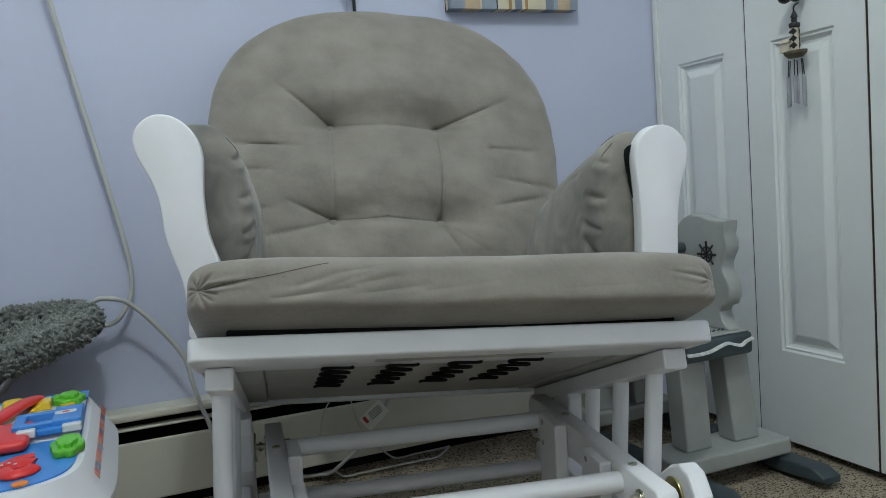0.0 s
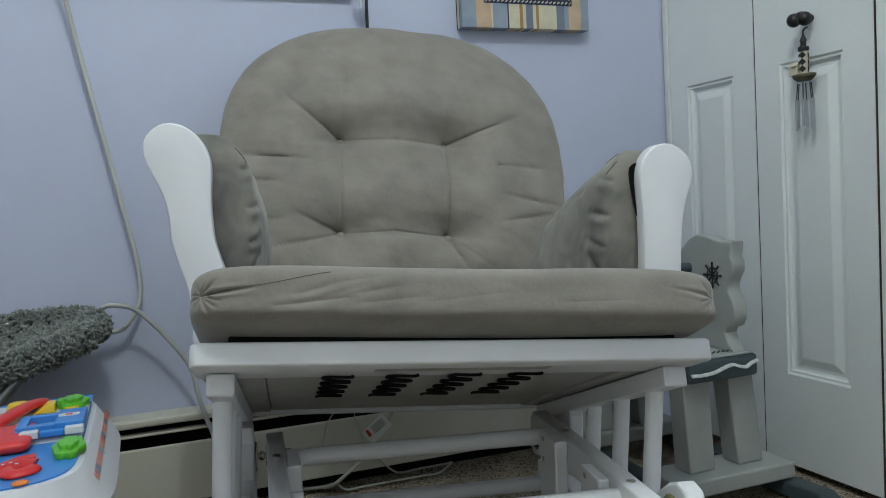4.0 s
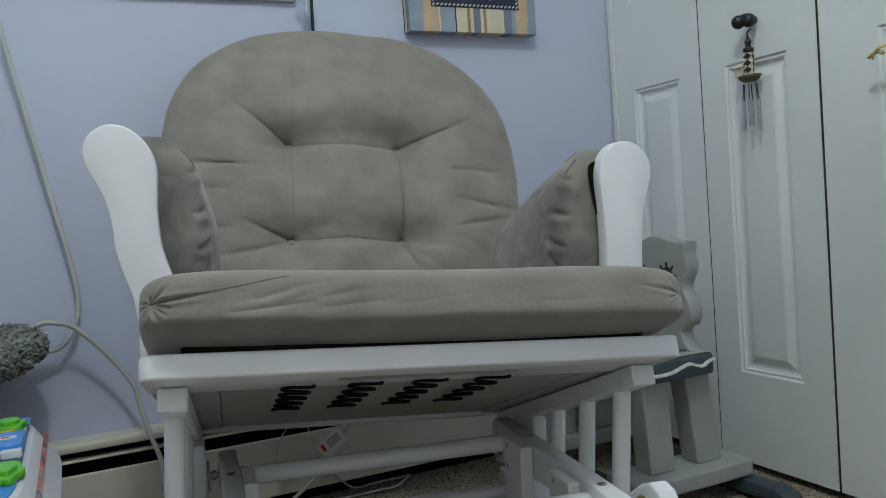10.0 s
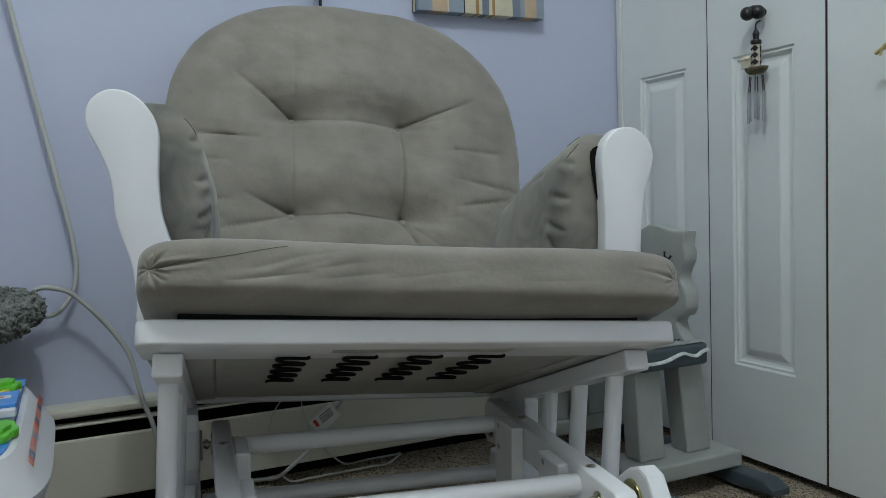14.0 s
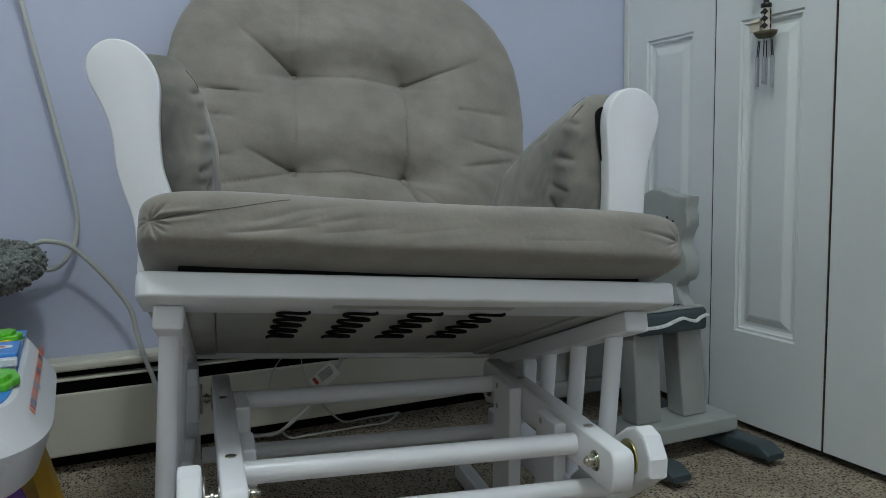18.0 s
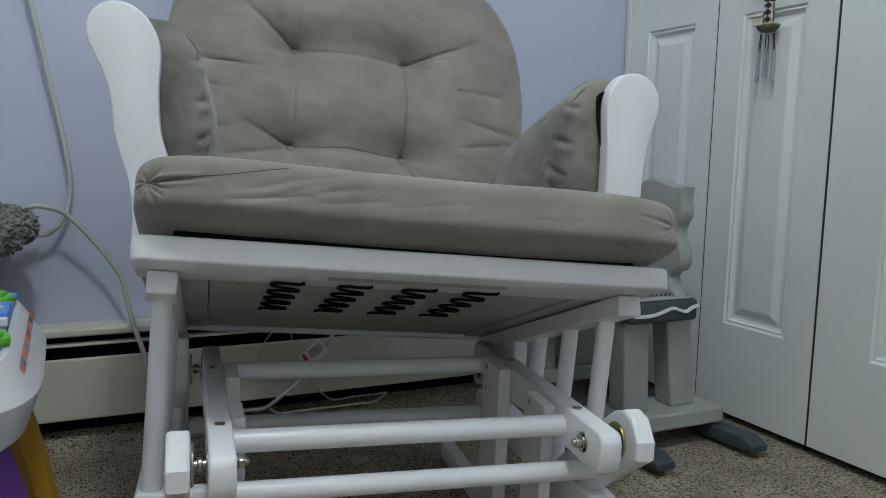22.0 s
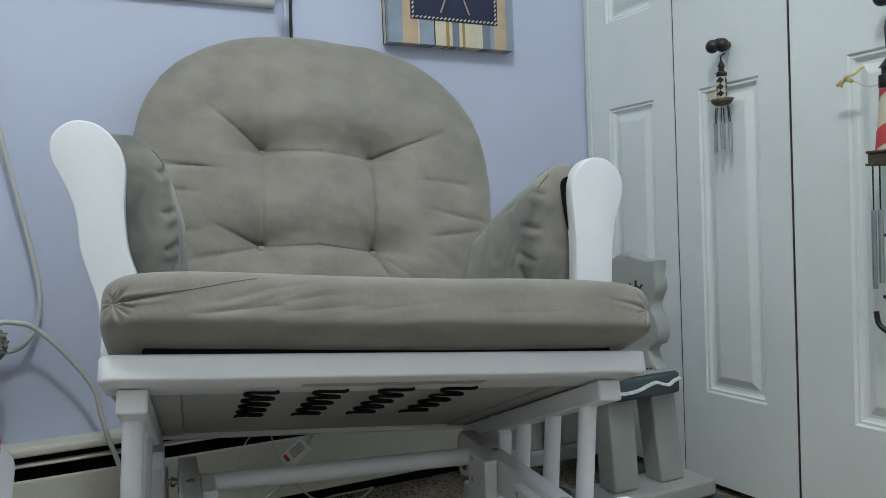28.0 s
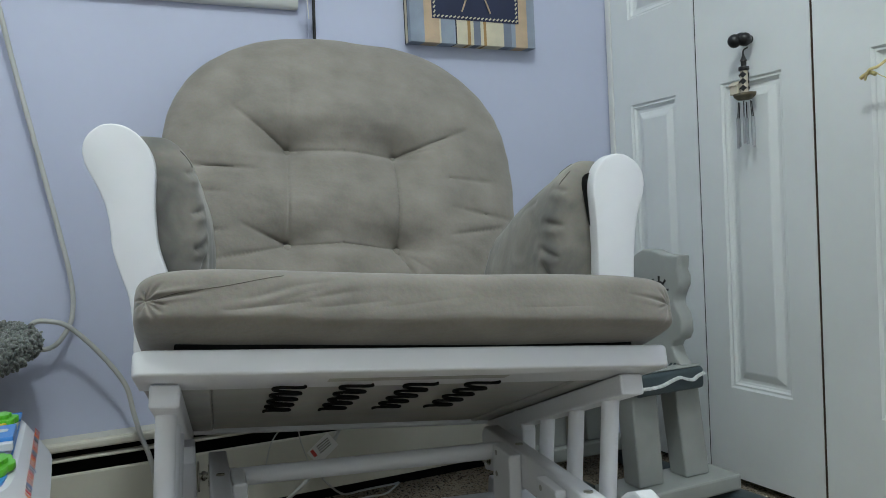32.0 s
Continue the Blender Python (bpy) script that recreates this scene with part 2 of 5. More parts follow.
def pillow(hx, hy, hz, n=24, ex=5.0, shape=None, flat=None, gather=1.0):
    """A stuffed box: a cube of n x n faces a side drawn to a superellipsoid, then shaped point by point.
    gather: above 1, the mesh is finer towards the ends in x."""
    bm = bmesh.new()
    bmesh.ops.create_cube(bm, size=2)
    bmesh.ops.subdivide_edges(bm, edges=bm.edges[:], cuts=n, use_grid_fill=True)
    for v in bm.verts:
        p = v.co
        p.x = math.copysign(1 - max(0.0, 1 - abs(p.x)) ** gather, p.x)
        fl = flat or ex
        k = ((abs(p.x) ** fl + abs(p.y) ** fl) ** (ex / fl) + abs(p.z) ** ex) ** (1 / ex)
        q = p / k
        v.co = Vector((q.x * hx, q.y * hy, q.z * hz))
        if shape:
            v.co = shape(v.co, q)
    bmesh.ops.recalc_face_normals(bm, faces=bm.faces)
    return bm


def on_pillow(p, hx, hy, hz, ex, shape, flat=None):
    """The place on such a stuffed box in the direction p."""
    fl = flat or ex
    k = ((abs(p[0]) ** fl + abs(p[1]) ** fl) ** (ex / fl) + abs(p[2]) ** ex) ** (1 / ex)
    q = Vector(p) / k
    return shape(Vector((q.x * hx, q.y * hy, q.z * hz)), q)


def crease(p, a, b):
    """How far p lies from the stretch a-b, in two dimensions."""
    ax, ay = b[0] - a[0], b[1] - a[1]
    t = max(0.0, min(1.0, ((p[0] - a[0]) * ax + (p[1] - a[1]) * ay) / (ax * ax + ay * ay + 1e-9)))
    return math.hypot(p[0] - a[0] - t * ax, p[1] - a[1] - t * ay), t


# ---- room ----
LEFT, FRONT, HIGH = -2.9, -2.55, 2.44
WIN = (-2.02, -0.90, 1.15, 2.1)


def slab(name, b, mat, label, category="wall"):
    return tagged(part(name, b, mat), label, category, kind="structure")


slab("floor", box(LEFT - 0.1, 0.7, FRONT - 0.1, 0.1, -0.06, 0), M_CARPET, "beige looped carpet with dark brown flecks", "floor")
slab("ceiling", box(LEFT - 0.1, 0.7, FRONT - 0.1, 0.1, HIGH, HIGH + 0.06), M_CEIL, "plain white painted ceiling", "ceiling")
wall = join(box(LEFT - 0.1, WIN[0], 0, 0.12, 0, HIGH), box(WIN[1], 0.7, 0, 0.12, 0, HIGH), box(WIN[0], WIN[1], 0, 0.12, 0, WIN[2] - 0.02), box(WIN[0], WIN[1], 0, 0.12, WIN[3], HIGH))
slab("wall_north", wall, M_WALL, "pale lavender blue painted wall")
# unseen walls, off-white and set close in to bounce fill onto the chair
slab("wall_west", box(LEFT - 0.1, LEFT, FRONT, 0, 0, HIGH), M_BOUNCE_WALL, "unseen off-white wall, kept pale to bounce fill light")
slab("wall_south", box(LEFT - 0.1, 0.7, FRONT - 0.1, FRONT, 0, HIGH), M_BOUNCE_WALL, "unseen off-white wall, kept pale to bounce fill light")
# closet wall: header above the folding doors, a pier beyond them and the closet's back
slab("wall_east", join(box(0.012, 0.12, -1.24, -0.004, 2.05, HIGH), box(0.0, 0.12, FRONT, -1.25, 0, HIGH)), M_WALL, "pale lavender blue painted wall round the closet")
slab("closet_back", box(0.6, 0.7, FRONT, 0, 0, HIGH), M_WALL, "plain closet back wall")
slab("closet_side", box(0.12, 0.6, -1.36, -1.26, 0, HIGH), M_WALL, "plain closet side wall")
slab("door_trim", box(-0.004, 0.012, -0.022, -0.004, 0, 2.06, 0.003), M_TRIM, "narrow white painted corner trim", "trim")

# heater along the back wall: cover, two louvre slots with a fin between, foot gap; a black sheet behind paints their
# shade
heater = empty("baseboard_heater", pose(-1.45, 0, 0), "long cream enamelled baseboard heater below the wall", "heater", kind="structure")
HX0, HX1 = -1.5, 1.33
part("cover_top", box(HX0, HX1, -0.052, -0.001, 0.222, 0.229, 0.003), M_HEAT, heater)
part("top_lip", box(HX0, HX1, -0.056, -0.046, 0.211, 0.226, 0.004), M_HEAT, heater)
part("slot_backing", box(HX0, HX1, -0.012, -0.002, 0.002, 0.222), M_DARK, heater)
part("damper_blade", box(HX0, HX1, -0.053, -0.030, 0.192, 0.197, 0.002), M_HEAT, heater)
part("front_panel", box(HX0, HX1, -0.060, -0.052, 0.052, 0.171, 0.004), M_HEAT, heater)
bm = bmesh.new()
rows = []
for k in range(11):
    y = -0.092 + 0.0795 * k / 10
    rows.append([bm.verts.new((x, y, 0.0006 + 0.018 * (k / 10) ** 1.7)) for x in (HX0, HX1)])
for p, q in zip(rows, rows[1:]):
    bm.faces.new((p[0], p[1], q[1], q[0]))
part("carpet_edge", bm, M_CARPET, heater, "carpet turned up under the heater", 60)


def ball(at, r):
    bm = bmesh.new()
    bmesh.ops.create_uvsphere(bm, u_segments=20, v_segments=14, radius=r, matrix=Matrix.Translation(at))
    return bm


# folding closet doors: each leaf is a frame of stiles and rails with three raised panels
def door_leaf(y0, y1, hinge, name, knob):
    leaf = empty(name, pose(0, (y0 + y1) / 2, 0.017), "white painted six panel folding closet door leaf", "door", "closet door leaves", "structure")
    w, h = (y0 - y1) / 2, 2.0
    pw = 0.080
    spans = ((0.196, 0.850), (1.06, 1.62), (1.70, 1.87))
    zs = [0.0]
    for a, b in spans:
        zs += [a, b]
    zs.append(h)
    bits = [box(0.0, 0.03, -w, -pw, 0, h), box(0.0, 0.03, pw, w, 0, h)]
    for a, b in zip(zs[::2], zs[1::2]):
        bits.append(box(0.0, 0.03, -pw, pw, a, b))
    part("stiles_and_rails", join(*bits), M_DOOR, leaf)
    for a, b in spans:
        # moulded ogee edge sinking from the frame, then a field that rises again
        bm = bmesh.new()
        rings = []
        for inset, deep in ((0.0, 0.0006), (0.004, 0.004), (0.008, 0.0035), (0.011, 0.009), (0.016, 0.011), (0.022, 0.0105), (0.036, 0.004), (0.040, 0.003)):
            rings.append([bm.verts.new((deep, sy * (pw - inset), z)) for sy, z in ((-1, a + inset), (1, a + inset), (1, b - inset), (-1, b - inset))])
        for q, r in zip(rings, rings[1:]):
            for k in range(4):
                bm.faces.new((q[k], r[k], r[(k + 1) % 4], q[(k + 1) % 4]))
        bm.faces.new(rings[-1])
        bmesh.ops.recalc_face_normals(bm, faces=bm.faces)
        if bm.faces[-1].normal.x > 0:
            bmesh.ops.reverse_faces(bm, faces=bm.faces)
        part("raised_panel", bm, M_DOOR, leaf)
    if hinge:
        part("raw_edge", box(0.001, 0.028, -w - 0.0025, -w - 0.0005, 0.0, h), M_BROWNEDGE, leaf, "bare brown wood edge")
    if knob is not None:
        k = part("door_knob", join(ball((-0.0237, -0.0072, -0.003), 0.0138), ball((-0.0363, 0.0072, -0.004), 0.0138), rod((0, 0, 0), (-0.012, 0, 0), 0.008, seg=14), rod((-0.012, 0, 0), (-0.026, 0, 0), 0.010, 0.013, seg=20, bevel=0.002), rod((-0.026, 0, 0), (-0.036, 0, 0), 0.013, 0.009, seg=20, bevel=0.003)), M_BLACK, leaf, "black twin-ball knob", 40)
        k.location = (0, knob - (y0 + y1) / 2, 0.925)
    return leaf


door_leaf(-0.024, -0.3125, False, "door_1", None)
door_leaf(-0.317, -0.6145, True, "door_2", -0.472)
door_leaf(-0.6205, -1.012, False, "door_3", -0.835)
door_leaf(-1.015, -1.215, True, "door_4", None)
# black sheet close behind the leaves paints the closet's shade
slab("closet_dark", box(0.034, 0.05, -1.23, -0.01, 0.0, 2.03), M_DARK, "black sheet standing in for the closet's shade", "closet")
# strip filling the open joint, black in place of its shade
slab("door_gap", box(0.002, 0.033, -0.3168, -0.3127, 0.02, 2.01), M_DARK, "black strip for the shade in the joint between two closet door leaves", "gap")
slab("door_track", box(0.002, 0.04, -1.23, -0.005, 2.014, 2.05), M_TRIM, "white closet door head track", "trim")

# ---- glider chair ----
CX, CY, CA = -0.9375, -0.8854, -10.0
CHAIR = pose(CX, CY, 0, 0, 0, CA)
LEAN = Matrix.Translation((0, 0, 0.45)) @ pose(0, 0, 0, 0, 4.4, 0) @ Matrix.Translation((0, 0, -0.45))
BLEAN = Matrix.Translation((-0.008, 0, 0.03)) @ pose(0, 0, 0, 0, 1.4, 0) @ Matrix.Translation((0, 0, -0.03))
TILT = 18.9
SEAT = LEAN @ Matrix.Translation((0, 0.008, 0.4585)) @ pose(0, 0, 0, -TILT, 0, 0)

chair = empty("glider_chair", CHAIR, "white lacquered wooden glider rocking chair with taupe cushions", "chair")


def rounded(w0, w1, d0, d1, r, n=6):
    """An outline with its two front corners rounded."""
    pts = []
    for cx, s in ((w0 + r, 180), (w1 - r, 270)):
        for k in range(n + 1):
            a = radians(s + 90 * k / n)
            pts.append((cx + r * math.cos(a), d0 + r + r * math.sin(a)))
    return pts + [(w1, d1), (w0, d1)]


def flat_board(outline, z0, z1, bevel, m):
    """A board lying flat: outline in x and y."""
    return plate(outline, z1 - z0, bevel, m @ Matrix(((1, 0, 0, 0), (0, 0, 1, 0), (0, 1, 0, z0), (0, 0, 0, 1))))


def fixed(bm):
    bmesh.ops.recalc_face_normals(bm, faces=bm.faces)
    return bm


part("seat_board", fixed(flat_board(rounded(-0.302, 0.302, 0.0, 0.105, 0.018), -0.022, 0.0040, 0.0032, SEAT)), M_WHITE, chair, smooth=50)
for sx in (-1, 1):
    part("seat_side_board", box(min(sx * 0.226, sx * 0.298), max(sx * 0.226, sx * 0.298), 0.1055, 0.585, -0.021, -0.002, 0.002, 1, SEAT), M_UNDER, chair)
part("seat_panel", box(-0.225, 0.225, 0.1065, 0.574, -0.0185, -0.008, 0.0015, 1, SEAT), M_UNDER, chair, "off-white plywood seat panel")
part("rear_rail", box(-0.285, 0.285, 0.575, 0.598, -0.026, 0.0, 0.003, 2, SEAT), M_WHITE, chair)
# four sinuous black springs under the panel
for cu in (-0.131, -0.055, 0.021, 0.097):
    wave = []
    for k in range(241):
        a = k / 240
        w = a * 2 * math.pi * 4.6 + 1.2
        wave.append((cu - 0.010 + 0.0170 * math.sin(w), 0.060 + 0.240 * (a - 0.33 / (9.2 * math.pi) * math.sin(2 * w)), -0.0250 - 0.0011 * (1 + math.sin(w + 0.4))))
    part("sinuous_spring", fixed(join(tube(wave[::3], 0.0019, 6))), M_DARK, chair, "black sinuous spring", local=SEAT, smooth=60)
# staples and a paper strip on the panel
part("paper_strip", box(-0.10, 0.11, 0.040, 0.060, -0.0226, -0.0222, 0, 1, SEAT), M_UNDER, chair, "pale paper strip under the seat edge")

for sx in (-1, 1):
    a, b = sorted((sx * 0.256, sx * 0.287))
    part("seat_side_rail", box(a, b, 0.050, 0.575, -0.048, -0.0225, 0.003, 2, SEAT), M_WHITE, chair)
    part("lower_side_rail", box(a - 0.003, b + 0.006, 0.085 if sx < 0 else 0.055, 0.52, 0.118, 0.160, 0.004, 2, LEAN), M_WHITE, chair)
    for v, zt in ((0.102, 0.387), (0.203, 0.3525), (0.305, 0.318)):
        sp = part("spindle", rod((sx * 0.273, v, 0.158), (sx * 0.273, v, zt + 0.008), 0.0115, seg=24), M_WHITE, chair, smooth=40)
        sp.matrix_local = LEAN
        part("collar", join(rod(LEAN @ Vector((sx * 0.273, v, zt - 0.004)), LEAN @ Vector((sx * 0.273, v, zt + 0.004)), 0.0128, seg=24)), M_UNDER, sp, "thin collar under the seat rail", 40).matrix_local = LEAN.inverted()

# arm fronts: paddle shaped boards
RIGHT_SIDE = ((0.0, 0.7095), (0.012, 0.7075), (0.024, 0.7005), (0.034, 0.690), (0.0395, 0.676), (0.0395, 0.660), (0.036, 0.645), (0.0315, 0.628), (0.0285, 0.608), (0.027, 0.585), (0.0265, 0.56), (0.0270, 0.53), (0.0270, 0.50), (0.0270, 0.46), (0.0270, 0.425))
LEFT_SIDE = ((-0.034, 0.425), (-0.032, 0.46), (-0.030, 0.50), (-0.0295, 0.53), (-0.030, 0.56), (-0.0315, 0.585), (-0.034, 0.61), (-0.037, 0.633), (-0.0395, 0.655), (-0.0390, 0.672), (-0.034, 0.688), (-0.025, 0.700), (-0.013, 0.7075))
def flowing(pts, n=4):
    """A closed outline, rounded by a spline through its points."""
    out = []
    for i in range(len(pts)):
        p0, p1, p2, p3 = (Vector(pts[(i + k) % len(pts)]) for k in (-1, 0, 1, 2))
        for j in range(n):
            t = j / n
            out.append(tuple(0.5 * ((2 * p1) + (p2 - p0) * t + (2 * p0 - 5 * p1 + 4 * p2 - p3) * t * t + (3 * p1 - p0 - 3 * p2 + p3) * t**3)))
    return out


for sx in (-1, 1):
    pts = []
    for du, z in RIGHT_SIDE + LEFT_SIDE:
        c = -0.3455 + (0.70 - max(z, 0.50)) * 0.20 if sx < 0 else 0.3265 + (0.70 - z) * 0.010
        k = 1.0 if sx > 0 else -0.87 - 0.13 * max(0.0, min(1.0, (z - 0.60) / 0.06))
        bow = 0.16 * max(0.0, 0.56 - z) if sx < 0 else 0.0
        if sx < 0 and du > 0:
            k *= 1 + 0.22 * max(0.0, min(1.0, (0.60 - z) / 0.05))
        pts.append((c + bow + du * k, z))
    pts = flowing(pts[::-1] if sx < 0 else pts)
    arm = part("arm_front", fixed(plate(pts, 0.026, 0.0025, LEAN @ Matrix.Translation((0, 0.196, 0)), 3)), M_WHITE, chair, smooth=50)
    c = -0.335 if sx < 0 else 0.3215
    part("arm_rest", box(c - 0.030, c + 0.030, 0.230, 0.56, -0.024, 0.0, 0.006, 3, LEAN @ Matrix.Translation((0, 0.222, 0.672)) @ pose(0, 0, 0, -22.5, 0, 0) @ Matrix.Translation((0, -0.222, 0))), M_WHITE, chair)
    part("arm_post", box(c - 0.018, c + 0.018, 0.50, 0.54, 0.30, 0.52, 0.004, 2, LEAN @ Matrix.Translation((-sx * 0.03, 0, 0))), M_WHITE, chair)

# back frame behind the cushion
for u in (-0.24, -0.12, 0.0, 0.12, 0.24):
    part("back_slat", rod((u, 0.62, 0.26), (u, 0.776, 0.80), 0.011, seg=14), M_WHITE, chair, smooth=40).matrix_local = LEAN
part("back_top_rail", box(-0.255, 0.255, 0.764, 0.782, 0.78, 0.84, 0.006, 2, LEAN), M_WHITE, chair)

# base: fixed bars on posts, swing links hung from bearings, cross rods and floor runners
SPLAY = Matrix.Translation((-0.213, 0, 0)) @ pose(0, 0, 0, 0, 0, 2.2) @ Matrix.Translation((0.213, 0, 0))
for sx in (-1, 1):
    side = BLEAN if sx > 0 else BLEAN @ SPLAY
    a, b = sorted((sx * 0.200, sx * 0.227))
    prof = [(-0.022, 0.209), (-0.031, 0.217), (-0.034, 0.228), (-0.034, 0.248), (-0.031, 0.257), (-0.024, 0.261), (0.10, 0.262), (0.43, 0.259), (0.443, 0.245), (0.443, 0.200), (0.428, 0.186), (0.35, 0.202), (0.20, 0.212), (0.03, 0.212)]
    bar = part("base_bar", fixed(plate(prof[::-1], b - a, 0.003, side @ Matrix(((0, 1, 0, a), (1, 0, 0, 0), (0, 0, 1, 0), (0, 0, 0, 1))))), M_WHITE, chair, smooth=50)
    for v, z in ((0.062, 0.2616), (0.30, 0.2602)):
        part("screw_hole", join(rod((sx * 0.2135, v, z), (sx * 0.2135, v, z + 0.0010), 0.0062, seg=16), rod((sx * 0.2135, v, z + 0.0010), (sx * 0.2135, v, z + 0.0016), 0.0040, 0.0030, seg=6)), M_STEEL, bar, "recessed metal screw head", 40).matrix_local = side
    for v, z in ((0.012, 0.237), (0.408, 0.212 if sx > 0 else 0.230)):
        part("bolt_head", join(rod((sx * 0.200, v, z), (sx * 0.1985, v, z), 0.0125, seg=24), rod((sx * 0.1985, v, z), (sx * 0.1965, v, z), 0.0092, seg=20, bevel=0.0006), rod((sx * 0.1965, v, z), (sx * 0.189, v, z), 0.0078, seg=6, bevel=0.001), ball((sx * 0.189, v, z), 0.0045)), M_STEEL, bar, "zinc plated bolt head with washer", 30).matrix_local = side
        part("swing_bearing", join(rod((sx * 0.227, v, z), (sx * 0.2285, v, z), 0.017, seg=28, bevel=0.0005), rod((sx * 0.2285, v, z), (sx * 0.2415, v, z), 0.0050, seg=16), rod((sx * 0.232, v, z), (sx * 0.2375, v, z), 0.0075, seg=18, bevel=0.001), rod((sx * 0.2410, v, z), (sx * 0.2445, v, z), 0.0225, seg=32, bevel=0.0015)), M_BRASS if sx > 0 else M_STEEL, bar, "yellow zinc swing bearing" if sx > 0 else "steel swing bearing", 30).matrix_local = side
    for v0, v1, p, top in ((0.094, 0.160, 0.183, 0.2555), (0.254, 0.329, 0.180, 0.2580)):
        p0, p1 = sorted((sx * p, sx * 0.1997))
        post = part("base_post", box(p0, p1, v0, v1, 0.0345, top, 0.003, 2, side), M_WHITE, chair)
        for dz in (0.010, 0.042):
            part("dowel_plug", rod((sx * p, v1 - 0.018, top - dz), (sx * (p - 0.0006), v1 - 0.018, top - dz), 0.0042, seg=14), M_UNDER, post, "small round dowel end", 40).matrix_local = side
    e0, e1 = sorted((sx * 0.2445, sx * 0.2685))
    prof = [(-0.036, 0.228), (-0.036, 0.250), (-0.018, 0.273), (0.002, 0.278), (0.026, 0.269), (0.07, 0.238), (0.235, 0.105), (0.245, 0.088), (0.240, 0.068), (0.222, 0.056), (0.198, 0.056), (0.180, 0.066), (0.055, 0.163)]
    link = part("swing_link", fixed(plate(prof, e1 - e0, 0.004, side @ Matrix(((0, 1, 0, e0), (1, 0, 0, 0), (0, 0, 1, 0), (0, 0, 0, 1))), 2)), M_WHITE, chair)
    part("pivot_bolt", join(rod((sx * 0.2445, 0.155, 0.090), (sx * 0.2430, 0.155, 0.090), 0.0130, seg=24), rod((sx * 0.2430, 0.155, 0.090), (sx * 0.2370, 0.155, 0.090), 0.0078, seg=6, bevel=0.001)), M_STEEL, link, "dark steel pivot bolt", 30).matrix_local = side
    prof = [(0.372, 0.205), (0.368, 0.262), (0.378, 0.284), (0.405, 0.288), (0.428, 0.276), (0.520, 0.125), (0.508, 0.095), (0.478, 0.092), (0.458, 0.105)]
    part("swing_link", fixed(plate(prof[::-1], e1 - e0, 0.004, side @ Matrix(((0, 1, 0, e0 + sx * 0.001), (1, 0, 0, 0), (0, 0, 1, 0), (0, 0, 0, 1))), 2)), M_WHITE, chair)
    r0, r1 = sorted((sx * 0.176, sx * 0.200))
    part("floor_runner", box(r0, r1, 0.03, 0.56, 0.0, 0.034, 0.004, 2, Matrix() if sx > 0 else SPLAY), M_WHITE, chair)
for v, z, r, u in ((0.072, 0.2374, 0.0134, 0.1998), (0.072, 0.1765, 0.0125, 0.2443), (0.345, 0.2415, 0.0130, 0.1998), (0.445, 0.128, 0.0128, 0.2443)):
    part("cross_rod", rod((-u - v * 0.036, v, z), (u, v, z), r, seg=28), M_WHITE, chair, smooth=40).matrix_local = BLEAN

# ---- cushions ----
FOLDS = ((-0.2116, -0.0150, -0.1315, -0.0022, 0.0042), (-0.19, 0.000, -0.1456, 0.0141, 0.0036), (-0.1763, -0.0085, -0.0965, 0.0210, 0.0026), (-0.1258, 0.0014, -0.080, 0.0125, 0.0034), (-0.12, -0.010, -0.05, 0.000, 0.0024), (-0.16, 0.012, -0.09, 0.026, 0.0022), (-0.05, -0.008, 0.04, 0.003, 0.0016), (0.10, -0.010, 0.20, -0.006, 0.0014), (-0.20, -0.032, -0.15, -0.026, 0.0030))
# pleats gathered into each front corner: direction in degrees, length, depth
PLEATS = ((8, 0.060, 0.0060), (48, 0.026, 0.0050), (72, 0.022, 0.0040), (-22, 0.024, 0.0045), (-48, 0.026, 0.0045), (-72, 0.034, 0.0050), (110, 0.018, 0.004), (160, 0.016, 0.004), (205, 0.018, 0.004), (250, 0.020, 0.004))


